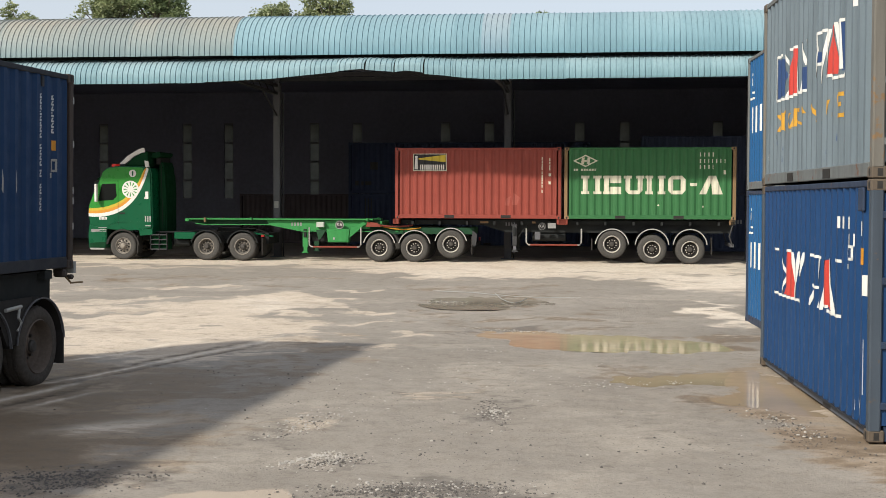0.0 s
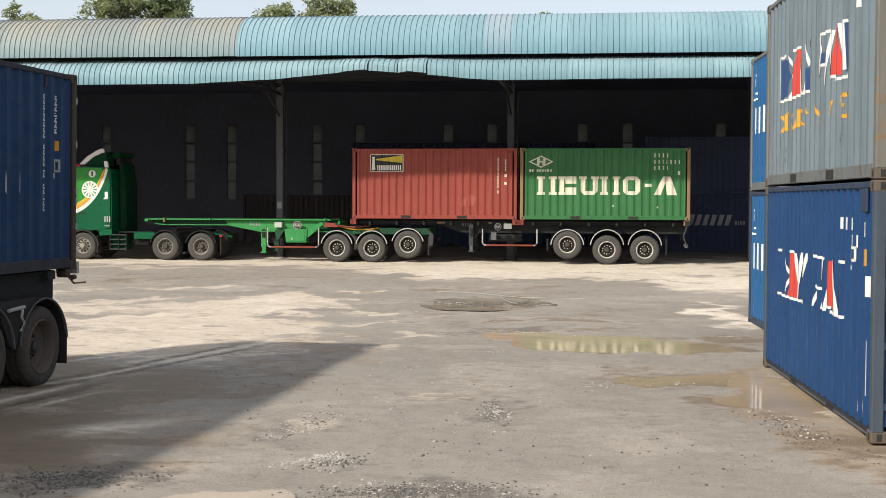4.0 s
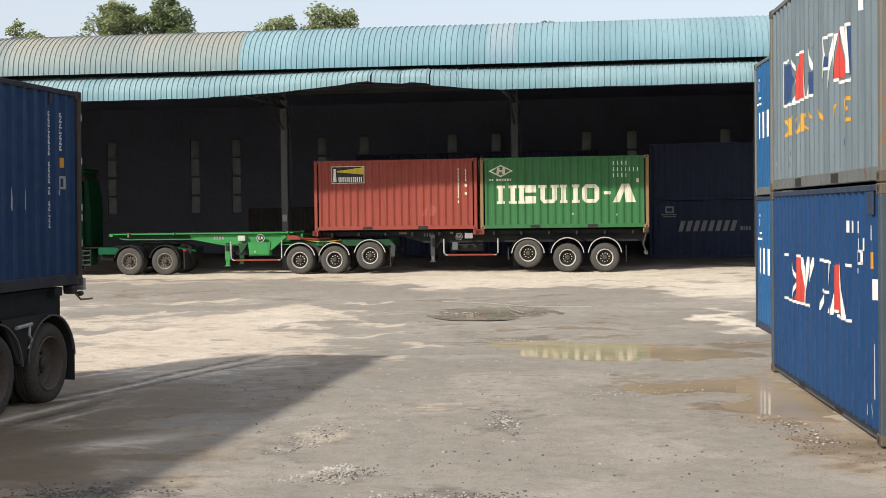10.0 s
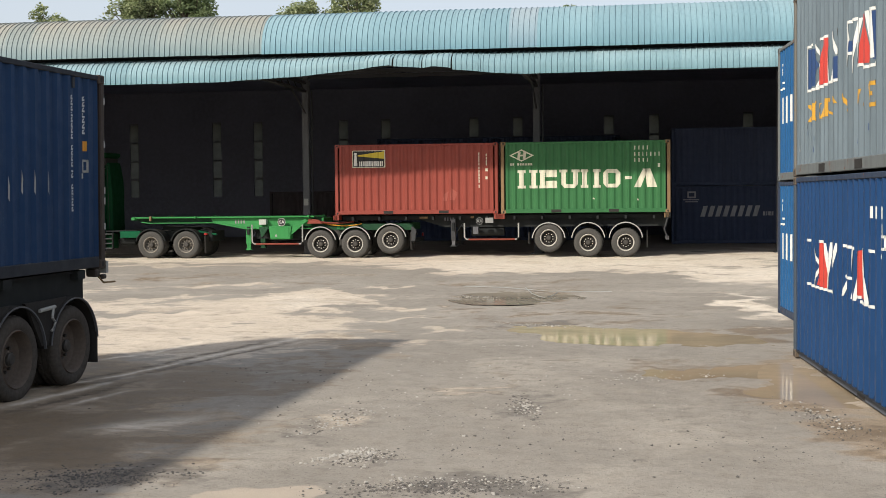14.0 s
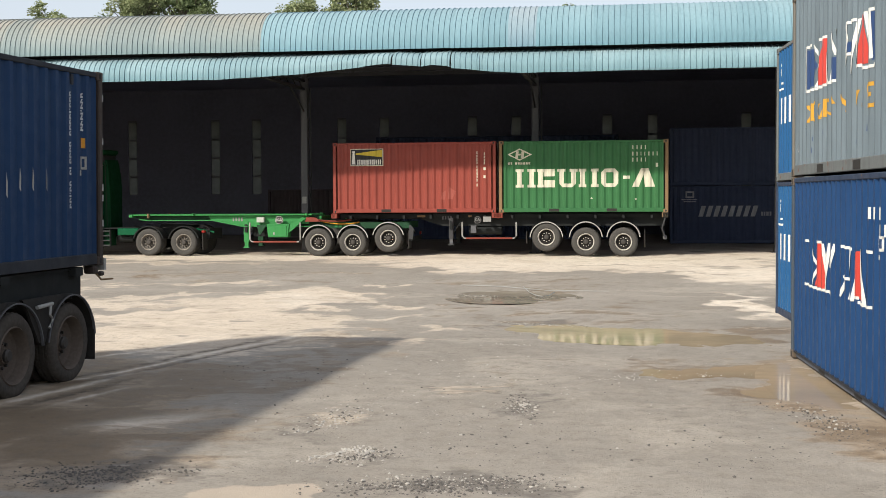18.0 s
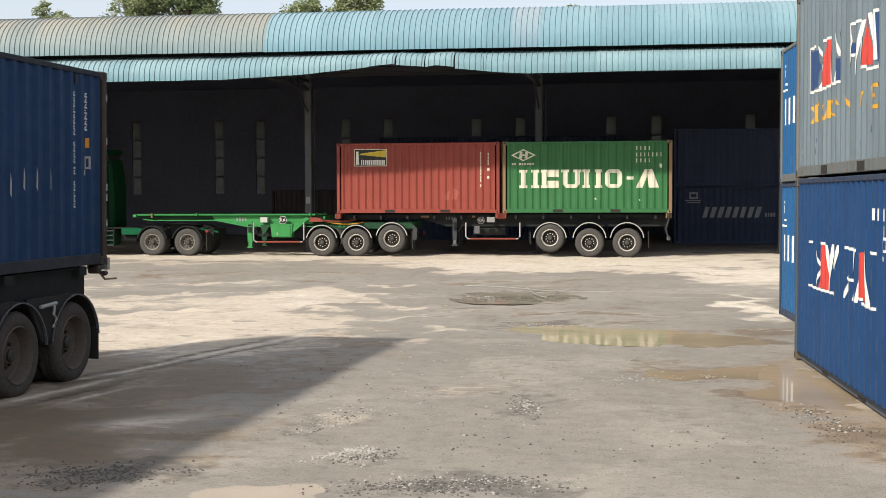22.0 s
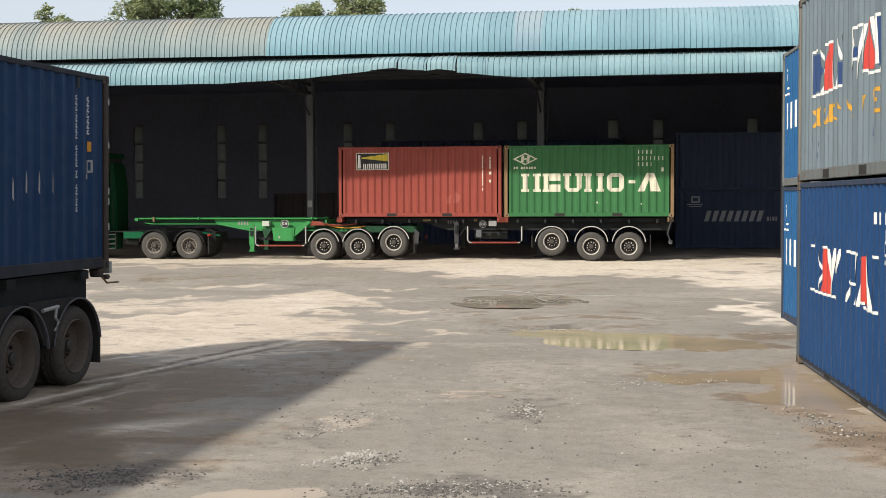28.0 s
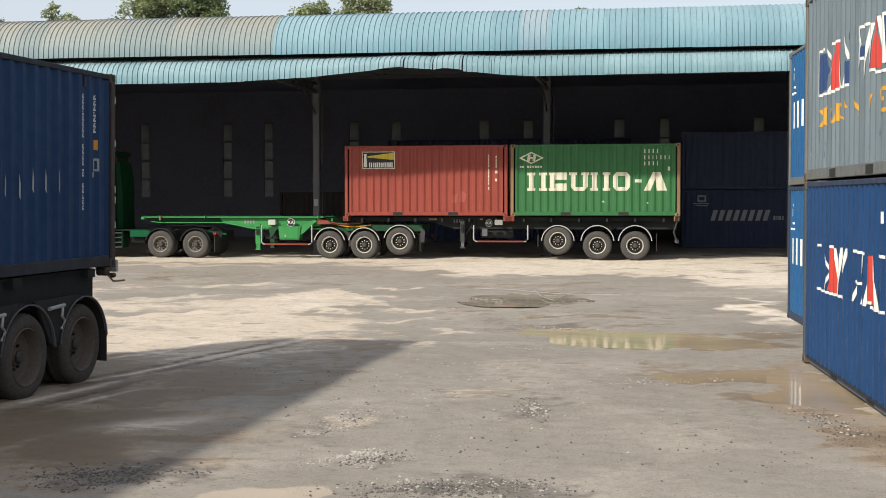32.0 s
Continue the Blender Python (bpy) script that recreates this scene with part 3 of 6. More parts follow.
def build_ground():
    xs = axis([(-3000, 600), (-600, 110), (-120, 18), (-30, 2.0), (-12, 0.16), (-7.0, 0.075), (6.6, 0.25), (12, 2.0), (30, 18), (120, 110), (600, 600), (3000, 1)])
    ys = axis([(-1500, 300), (-300, 50), (-50, 6), (2, 0.6), (8.6, 0.06), (20, 0.09), (33, 0.22), (52, 2.0), (84, 16), (180, 100), (700, 600), (4000, 1)])
    X, Y = np.meshgrid(xs, ys)
    near = smooth((70 - np.hypot(X, Y - 25)) / 25)
    hollow = np.zeros_like(X)
    for x, y, a, b, turn, deep in PUDDLES:
        c, d = math.cos(radians(turn)), math.sin(radians(turn))
        u, v = ((X - x) * c + (Y - y) * d) / a, (-(X - x) * d + (Y - y) * c) / b
        rag = 1 + 0.16 * np.sin(3.1 * X + 1.7 * Y) * np.sin(2.3 * Y - 1.1 * X) + 0.14 * np.sin(7.3 * X - 2.0 * Y) * np.sin(5.1 * Y + 3.0 * X) + 0.12 * np.sin(15.1 * X + 4.0 * Y) * np.sin(11.3 * Y - 6.0 * X)
        hollow = np.maximum(hollow, deep * rag * np.exp(-1.1 * (u * u + v * v)))
    Z = base_height(X, Y) + near * (waves(X, Y) - hollow)
    nx, ny = len(xs), len(ys)
    i = np.arange(nx * ny).reshape(ny, nx)
    q = np.stack([i[:-1, :-1], i[:-1, 1:], i[1:, 1:], i[1:, :-1]], -1).reshape(-1, 4)
    me = bpy.data.meshes.new("ground")
    me.vertices.add(nx * ny)
    me.vertices.foreach_set("co", np.stack([X, Y, Z], -1).ravel())
    me.loops.add(q.size)
    me.loops.foreach_set("vertex_index", q.ravel())
    me.polygons.add(len(q))
    me.polygons.foreach_set("loop_start", np.arange(0, q.size, 4))
    me.polygons.foreach_set("loop_total", np.full(len(q), 4))
    me.update(calc_edges=True)
    me.polygons.foreach_set("use_smooth", [True] * len(q))
    # tyre tracks that sweep past the parked trailer: dark grooves with a pale ridge between
    rut, ridge = np.zeros_like(X), np.zeros_like(X)
    lanes = [(-6.1, 15.2, -3.1, 22.1, -0.25, 0.075, 0), (-5.5, 15.3, -2.75, 21.9, -0.2, 0.065, 0), (-5.75, 15.2, -2.6, 22.9, -0.22, 0.045, 1),
             (-6.6, 16.8, -3.9, 22.6, -0.25, 0.05, 1), (-4.3, 12.5, -2.3, 14.3, 0.05, 0.26, 1), (-4.0, 33.0, -3.2, 34.6, 0.1, 0.10, 0), (-5.7, 13.2, -4.35, 17.6, 0.05, 0.07, 1), (-5.3, 13.4, -4.1, 17.4, 0.08, 0.09, 0), (-4.9, 13.6, -4.0, 16.8, 0.05, 0.05, 1)]
    for x0, y0, x1, y1, bow, wide, pale in lanes:
        lng = math.hypot(x1 - x0, y1 - y0)
        tx, ty = (x1 - x0) / lng, (y1 - y0) / lng
        s = (X - x0) * tx + (Y - y0) * ty
        d = (X - x0) * ty - (Y - y0) * tx + 0.04 * np.sin(s * 1.7 + x0) + bow * (1 - (2 * s / lng - 1) ** 2)
        on = smooth(s / 1.5) * smooth((lng - s) / 2.0) * np.exp(-(d / wide) ** 2)
        if pale:
            ridge = np.maximum(ridge, on)
        else:
            rut = np.maximum(rut, on)
    Z += near * (-0.008 * rut)
    me.vertices.foreach_set("co", np.stack([X, Y, Z], -1).ravel())
    one = np.ones_like(X)
    brown = spots(X, Y, BROWNS)
    for name, layers in (("mask", (np.clip(np.maximum(spots(X, Y, SANDS) - spots(X, Y, GAPS), spots(X, Y, STREAKS)), 0, 1), np.clip(spots(X, Y, DAMPS) - 0.9 * spots(X, Y, STREAKS), 0, 1), spots(X, Y, GRITS), one)), ("track", (rut, np.maximum(ridge, np.clip(spots(X, Y, CHALK) - spots(X, Y, GAPS), 0, 1)), spots(X, Y, SILT), brown))):
        at = me.color_attributes.new(name, "FLOAT_COLOR", "POINT")
        at.data.foreach_set("color", np.stack(layers, -1).astype(np.float32).ravel())
    me.materials.append(DIRT)
    return tagged(new("ground", me), "grey-brown gravelly yard of packed earth with pale sandy patches", "ground", kind="structure")


build_ground()


def puddle(x, y, a, b, turn, deep, level, water):
    bm = bmesh.new()
    n = 48
    c, d = math.cos(radians(turn)), math.sin(radians(turn))
    ring = []
    for k in range(n):
        t = 2 * math.pi * k / n
        w = 1.25 * (1 + 0.10 * noise.noise((x + 2 * math.cos(t), y + 2 * math.sin(t), 0)))
        u, v = a * w * math.cos(t), b * w * math.sin(t)
        ring.append(bm.verts.new((u * c - v * d, u * d + v * c, 0)))
    bm.faces.new(ring)
    z = float(base_height(np.array(float(x)), np.array(float(y)))) - level
    return tagged(part("puddle_water", bm, water, at=(x, y, z)), "shallow puddle of still muddy water in the yard", "puddle", "puddles in the yard", "structure")


for row, level, water in zip(PUDDLES, (0.020, 0.019, 0.022, 0.020, 0.0165), (WATER_CLEAR, WATER_MID, WATER, WATER, WATER)):
    puddle(*row, level, water)


# ---- the hall
TURN = math.degrees(-0.12928)
HALL_ORIGIN = pose(-5.09916, 47.0713, 0, 0, 0, TURN)  # x along the front, y into the hall
EAVE_Y, U0, U1 = -3.6, -34.0, 34.0


def hall_part(name, bm, mat, parent=None, label="", smooth=False):
    ob = part(name, bm, mat, parent, label, smooth=smooth)
    if parent is None:
        ob.matrix_basis = HALL_ORIGIN.copy()
    return ob


SHEET = 0.95  # width of one roofing sheet


def curve_profile(y0, z0, y1, z1, steps=10, lip=0.0):
    pts = [(y0, z0 - lip)] if lip else []
    for k in range(steps + 1):
        a = math.pi / 2 * k / steps
        pts.append((y0 + (y1 - y0) * (1 - math.cos(a)), z0 + (z1 - z0) * math.sin(a)))
    return pts


def sheet_mesh(name, prof_at, mat, ribs=5, lean=0.0):
    """A curved roofing sheet with raised ribs and a second skin below; prof_at(x) is its outline x metres across it."""
    bm = bmesh.new()
    xs = []
    for r in range(ribs):
        a = SHEET * r / ribs
        p = SHEET / ribs
        xs += [(a, 0.0), (a + 0.42 * p, 0.0), (a + 0.46 * p, 0.028), (a + 0.57 * p, 0.028), (a + 0.61 * p, 0.0)]
    xs.append((SHEET, 0.0))
    for skin, off in ((0, 0.0), (1, -0.03)):
        cols = []
        for x, h in xs:
            prof, col = prof_at(x), []
            for i, (y, z) in enumerate(prof):
                ya, za = prof[max(0, i - 1)]
                yb, zb = prof[min(len(prof) - 1, i + 1)]
                t = Vector((0, yb - ya, zb - za)).normalized()
                col.append(bm.verts.new(Vector((x - lean * (1 - i / (len(prof) - 1)), y, z)) + Vector((0, -t.z, t.y)) * ((h if not skin else 0) + off)))
            cols.append(col)
        for a, b in zip(cols, cols[1:]):
            for k in range(len(a) - 1):
                bm.faces.new((a[k], b[k], b[k + 1], a[k + 1]) if not skin else (a[k], a[k + 1], b[k + 1], b[k]))
    me = bpy.data.meshes.new(name)
    bm.to_mesh(me)
    bm.free()
    me.materials.append(mat)
    me.polygons.foreach_set("use_smooth", [True] * len(me.polygons))
    me.set_sharp_from_angle(angle=radians(30))
    return me


DENT = [(-40, 0.0), (-3.2, 0.0), (-1.7, 0.05), (-0.3, 0.115), (0.9, 0.21), (1.9, 0.30), (2.6, 0.37), (3.04, 0.40), (3.05, 0.335), (3.99, 0.31), (4.0, 0.28), (4.35, 0.32), (4.94, 0.24), (4.95, 0.18), (5.6, 0.14), (6.4, 0.06), (7.4, 0.0), (40, 0.0)]
TORN = {37: (0.02, 0.0, 0.04), 38: (0.10, 0.0, 0.12), 39: (0.05, -0.05, 0.07), 40: (0.08, 0.03, 0.02), 41: (0.03, -0.03, -0.03)}  # sheet: jog outwards, tilt, lean


def dent(x):
    for (xa, a), (xb, b) in zip(DENT, DENT[1:]):
        if xa <= x <= xb:
            return a + (b - a) * (x - xa) / (xb - xa)


def canopy_profile(x, jog=0.0):
    lift = dent(x)
    lip = 6.455 + 0.05 * (x + 4) / 18
    z0 = lip + 0.18 + lift * 1.0
    return curve_profile(EAVE_Y - 0.12 * lift - jog, z0, -2.6, 7.345 - 0.0022 * x, 8, 0.18) + [(-2.3, 7.36 - 0.0022 * x)]


def build_roof():
    upper = thing("roof_upper", HALL_ORIGIN.copy(), "curved aqua ribbed steel roof edge, pale cream in parts", "roof", kind="structure")
    lower = thing("roof_canopy", HALL_ORIGIN.copy(), "lower curved aqua ribbed steel canopy with a dented, lifted middle", "roof", kind="structure")
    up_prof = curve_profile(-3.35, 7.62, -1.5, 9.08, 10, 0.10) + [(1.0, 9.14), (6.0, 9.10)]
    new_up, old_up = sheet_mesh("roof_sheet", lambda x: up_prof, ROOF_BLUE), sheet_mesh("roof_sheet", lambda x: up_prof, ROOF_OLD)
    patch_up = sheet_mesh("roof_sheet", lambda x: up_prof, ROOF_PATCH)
    rng = random.Random(3)
    n = int((U1 - U0) / SHEET)
    for i in range(n):
        x = U0 + i * SHEET
        old = x < -2.4 or 6.6 < x < 7.6
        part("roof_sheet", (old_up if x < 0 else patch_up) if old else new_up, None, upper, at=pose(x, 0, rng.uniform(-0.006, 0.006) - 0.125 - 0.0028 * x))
        jog, skew, lean = TORN.get(i, (0.0, 0.0, 0.0))
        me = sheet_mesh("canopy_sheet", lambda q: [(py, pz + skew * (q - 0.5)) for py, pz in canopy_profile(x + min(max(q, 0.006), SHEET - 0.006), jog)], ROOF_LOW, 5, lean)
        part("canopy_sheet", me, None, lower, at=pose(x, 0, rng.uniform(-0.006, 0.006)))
    return upper, lower


build_roof()

# roof deck, gables, back wall with its strip windows
bm = B(U0, U1, 5.9, 27.2, 8.7, 8.86)
box(bm, U0, U1, -1.4, 6.1, 8.6, 8.8)
tagged(hall_part("ceiling", bm, SOOT), "dark sooty underside of the hall roof", "ceiling", kind="structure")
bm = B(U0, U1, -2.35, -2.2, 7.05, 8.3)
box(bm, U0, U1, -2.2, -1.3, 7.9, 8.7)
tagged(hall_part("fascia_board", bm, STEEL_DARK), "dark steel fascia behind the canopy", "fascia", kind="structure")
# Unseen end walls, added to keep daylight out of the hall.
for nm, x in (("wall_west", U0), ("wall_east", U1 - 0.2)):
    tagged(hall_part(nm, B(x, x + 0.2, -2.0, 27.0, -0.2, 8.65), HALL), "unseen dark side wall added to close the hall against daylight", "wall", kind="structure")

WALL_Y, WIN_W, WIN_LO, PANE_H = 26.0, 0.54, 2.53, 1.085
WIN_U = [u for u in (-13.31 + 7.6 * k + d for k in range(-3, 7) for d in (0.0, 2.5)) if U0 + 0.5 < u < U1 - 1]


# Unseen slab added outside to dim the upper window panes.
tagged(hall_part("unseen_pane_shade", B(U0, U1, WALL_Y + 0.2, WALL_Y + 2.0, 7.0, 7.12), STEEL_DARK), "unseen dark slab added outside the rear wall to shade the upper panes", "eave", kind="structure")


def pane_quad(j):
    bm = bmesh.new()
    bm.faces.new([bm.verts.new((x, 0.09, z)) for x, z in rect(-WIN_W / 2, WIN_W / 2, j * PANE_H, (j + 1) * PANE_H)])
    return bm


def build_back_wall():
    wall = thing("wall_back", HALL_ORIGIN.copy(), "dark rear wall of the hall with tall strip windows", "wall", kind="structure")
    top = WIN_LO + 4 * PANE_H + 0.05
    part("wall_base", B(U0, U1, WALL_Y, WALL_Y + 0.2, -0.3, WIN_LO), HALL, wall)
    part("wall_head", B(U0, U1, WALL_Y, WALL_Y + 0.2, top, 8.75), HALL, wall)
    edges = [U0] + [v for u in WIN_U for v in (u - WIN_W / 2, u + WIN_W / 2)] + [U1]
    for a, b in zip(edges[::2], edges[1::2]):
        part("wall_pier", B(a, b, WALL_Y, WALL_Y + 0.2, WIN_LO, top), HALL, wall)
    first = None
    for k, u in enumerate(WIN_U):
        m = HALL_ORIGIN @ pose(u, WALL_Y, WIN_LO)
        if first:
            w = copy_thing(first, m)
            w.name = "window_%d" % (k + 1)
            continue
        first = thing("window_1", m, "tall narrow strip window of four dusty translucent panes", "window", "strip windows of the hall", "structure")
        for j in range(4):
            part("pane", pane_quad(j), PANE, first)
            part("window_bar", B(-WIN_W / 2, WIN_W / 2, 0.04, 0.14, (j + 1) * PANE_H - 0.05, (j + 1) * PANE_H + 0.05), STEEL, first)
        part("window_sill", B(-WIN_W / 2 - 0.03, WIN_W / 2 + 0.03, -0.05, 0.2, -0.04, 0.04), HALL, first)


build_back_wall()


def build_columns():
    first = None
    for k in range(-3, 4):
        m = HALL_ORIGIN @ pose(-1.93 + 9.17 * k, 3.4, 0.19)
        if first:
            copy_thing(first, m)
            continue
        first = thing("steel_column", m, "grey steel hall column with a pale tag, carrying a canopy bracket", "column", "columns along the hall front")
        bm = B(-0.13, 0.13, -0.15, -0.135, 0, 6.9)
        box(bm, -0.13, 0.13, 0.135, 0.15, 0, 6.9)
        box(bm, -0.012, 0.012, -0.135, 0.135, 0, 6.9)
        part("shaft", bm, STEEL, first)
        part("base_plate", B(-0.25, 0.25, -0.25, 0.25, -0.05, 0.03), STEEL, first)
        part("tag_plate", B(-0.10, 0.08, -0.158, -0.152, 1.95, 2.22), GALV, first, "small pale plate on the column")
        bm = bmesh.new()
        for z in (6.42, 6.74):
            box(bm, -0.07, 0.07, -6.3, 0.15, z, z + 0.10)
        part("bracket_beam", bm, STEEL_DARK, first)
        bm = tube(bmesh.new(), [(0, -0.1, 5.6), (0, -2.2, 6.44)], 0.035, 6)
        part("diagonal_brace", bm, STEEL_DARK, first)
        for j in range(6):
            part("web_bar", tube(bmesh.new(), [(0, -0.3 - j, 6.50), (0, -0.8 - j, 6.76)], 0.02, 5), STEEL_DARK, first)
        part("down_pipe", tube(bmesh.new(), [(0.24, -0.02, 0.0), (0.24, -0.02, 6.5)], 0.032, 8), STEEL_DARK, first)
        part("ridge_post", B(-0.09, 0.09, -0.09, 0.09, 6.9, 8.75), STEEL, first)


build_columns()
bm = bmesh.new()
for y, z in ((-2.9, 6.9), (-1.0, 7.1), (1.6, 7.15), (3.4, 7.15)):
    box(bm, U0 + 0.2, U1 - 0.3, y, y + 0.06, z, z + 0.16)
tagged(hall_part("purlin_frame", bm, STEEL_DARK), "long steel purlins under the canopy", "purlin", kind="structure")


# ---- shipping containers: x along the length, y into the box, z up; doors at the far x end
def container(label, m, length, skin, rail, post=None, door=None, group="", detail=True, high=2.591, cast_mat=None, low_rail=None, sunk=False, name="shipping_container"):
    W, H, L = 2.438, high, length
    post, door = post or rail, door or skin
    c = thing(name, m, label, "container", group)
    prof = wave(0.17, L - 0.17)
    skirt, back = (0.112, 0.040) if sunk else (0.15, 0.0)  # a low rail set back under the wall's lower edge
    part("side_wall", wave_sheet([(x, d + 0.022) for x, d in prof], skirt, H - 0.075), skin, c)
    part("side_wall", wave_sheet([(x, W - 0.022 - d) for x, d in prof], skirt, H - 0.075), skin, c)
    end = bmesh.new()
    ep = wave(0.17, W - 0.17)
    lo = [end.verts.new((0.03 + d, y, 0.15)) for y, d in ep]
    hi = [end.verts.new((0.03 + d, y, H - 0.1)) for y, d in ep]
    for i in range(len(ep) - 1):
        end.faces.new((lo[i], lo[i + 1], hi[i + 1], hi[i]))
    part("front_wall", end, skin, c)
    part("roof_panel", B(0.1, L - 0.1, 0.04, W - 0.04, H - 0.05, H - 0.022), skin, c)
    part("floor_panel", B(0.1, L - 0.1, 0.05, W - 0.05, 0.10, 0.148), rail, c)
    for y0, y1 in ((0.012, 0.075), (W - 0.075, W - 0.012)):
        part("top_rail", B(0.17, L - 0.17, y0, y1, H - 0.078, H - 0.012, bevel=0.008), rail, c)
        inset = back if y0 < 1 else -back
        if sunk:
            # Dark lip draws the shadow line above the set-back rail.
            part("shadow_lip", B(0.17, L - 0.17, y0 + 0.002, y1 - 0.018, skirt - 0.016, skirt + 0.010), NAVY_RAIL, c, "dark lip drawing the shadow line over the set-back rail")
        part("bottom_rail", B(0.17, L - 0.17, y0 + inset, y1 + inset, 0.018, skirt + 0.012, bevel=0.008), low_rail or rail, c)
        for f in (0.33, 0.67):
            x = L * f if L < 7 else L * (0.42 if f < 0.5 else 0.58)
            yy = (y0 + inset - 0.006, y0 + inset + 0.02) if y0 < 1 else (y1 + inset - 0.02, y1 + inset + 0.006)
            part("fork_pocket", B(x - 0.18, x + 0.18, *yy, 0.034, skirt - 0.01), BLACKPART, c, "open dark fork pocket")
    for x in (0.0, L - 0.12):
        for y in (0.005, W - 0.125):
            part("corner_post", B(x, x + 0.12, y, y + 0.12, 0.10, H - 0.10, bevel=0.015), post, c)
    part("end_sill", B(0.02, 0.1, 0.16, W - 0.16, 0.01, 0.15), rail, c)
    part("end_header", B(0.02, 0.1, 0.16, W - 0.16, H - 0.13, H - 0.01), rail, c)
    part("door_sill", B(L - 0.1, L - 0.02, 0.16, W - 0.16, 0.01, 0.15), rail, c)
    part("door_header", B(L - 0.1, L - 0.02, 0.16, W - 0.16, H - 0.13, H - 0.01), rail, c)
    cast = None
    for x, sx in ((0.0, 1), (L - 0.178, 1)):
        for y in (0.0, W - 0.162):
            for z in (0.0, H - 0.118):
                if cast is None:
                    bm = B(0, 0.178, 0, 0.162, 0, 0.118, bevel=0.012)
                    cast = finish(bm, "corner_casting", cast_mat or post)
                    ring = [(0.089 + 0.032 * math.cos(t), 0.059 + 0.040 * math.sin(t)) for t in (2 * math.pi * k / 12 for k in range(12))]
                    holes = [finish(prism(bmesh.new(), ring, ya, yb), "casting_hole", BLACKPART) for ya, yb in ((-0.0015, 0.004), (0.158, 0.1635))]
                    holes += [finish(B(xx, xx + 0.006, 0.055, 0.108, 0.022, 0.096), "casting_hole", BLACKPART) for xx in (-0.0015, 0.1735)]
                k = part("corner_casting", cast, None, c, at=(x, y, z))
                if detail:
                    part("casting_hole", holes[0 if y < 1 else 1], None, k)
                    part("casting_hole", holes[2 if x < 1 else 3], None, k)
    # doors
    for side in (0, 1):
        y0, y1 = (0.135, W / 2 - 0.008) if side == 0 else (W / 2 + 0.008, W - 0.135)
        bm = B(L - 0.075, L - 0.04, y0, y1, 0.16, H - 0.14)
        for k in range(3):
            za = 0.24 + k * (H - 0.42) / 3
            zb = za + (H - 0.42) / 3 - 0.16
            box(bm, L - 0.045, L - 0.022, y0 + 0.05, y1 - 0.05, za, zb, bevel=0.015)
        d = part("door", bm, door, c)
        if not detail:
            continue
        for yb in (y0 + 0.56, y1 - 0.16):
            bar = part("lock_bar", tube(bmesh.new(), [(L - 0.005, yb, 0.03), (L - 0.005, yb, H - 0.04)], 0.017, 8), GALV, d)
            for z in (0.1, 0.75, 1.4, H - 0.2):
                part("bar_bracket", B(L - 0.03, L + 0.012, yb - 0.045, yb + 0.045, z, z + 0.06), GALV, d)
            part("lock_handle", B(L + 0.002, L + 0.014, yb - 0.02, yb + 0.36, 1.08, 1.115), GALV, d)
        yh = 0.10 if side == 0 else W - 0.19
        for z in (0.32, 0.92, 1.55, 2.2):
            part("hinge", B(L - 0.035, L - 0.004, yh, yh + 0.11, z, z + 0.075, bevel=0.008), rail, d)
    return c, [(x, d + 0.022) for x, d in prof]


def letters(x0, x1, z0, z1, count, stroke=0.25, lean=0.0):
    """A line of lettering as plain upright bars."""
    out, p = [], (x1 - x0) / count
    for k in range(count):
        a, w = x0 + k * p, p * 0.80
        s = stroke * w
        out += [rect(a, a + s, z0, z1, lean), rect(a + w - s, a + w, z0, z1, lean)]
    return out


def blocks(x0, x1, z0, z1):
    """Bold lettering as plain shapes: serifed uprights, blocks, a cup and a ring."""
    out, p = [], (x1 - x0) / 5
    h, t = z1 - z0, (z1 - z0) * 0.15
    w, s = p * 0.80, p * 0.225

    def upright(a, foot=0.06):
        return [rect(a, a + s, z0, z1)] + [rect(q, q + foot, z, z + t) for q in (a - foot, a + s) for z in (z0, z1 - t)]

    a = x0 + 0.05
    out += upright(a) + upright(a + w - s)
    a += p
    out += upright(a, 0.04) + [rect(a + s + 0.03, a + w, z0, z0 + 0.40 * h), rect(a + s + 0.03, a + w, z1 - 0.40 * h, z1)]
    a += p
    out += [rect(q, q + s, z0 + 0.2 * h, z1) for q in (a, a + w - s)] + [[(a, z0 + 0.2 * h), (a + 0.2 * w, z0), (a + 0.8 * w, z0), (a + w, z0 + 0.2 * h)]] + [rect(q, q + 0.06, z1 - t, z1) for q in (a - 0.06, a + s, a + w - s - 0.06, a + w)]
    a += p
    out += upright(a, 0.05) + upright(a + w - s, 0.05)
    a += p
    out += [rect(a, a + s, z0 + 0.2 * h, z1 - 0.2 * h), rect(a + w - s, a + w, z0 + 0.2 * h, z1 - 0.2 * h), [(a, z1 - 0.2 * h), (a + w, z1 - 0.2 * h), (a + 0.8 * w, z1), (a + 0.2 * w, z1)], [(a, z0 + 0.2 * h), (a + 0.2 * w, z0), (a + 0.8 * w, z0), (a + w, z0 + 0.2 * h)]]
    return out


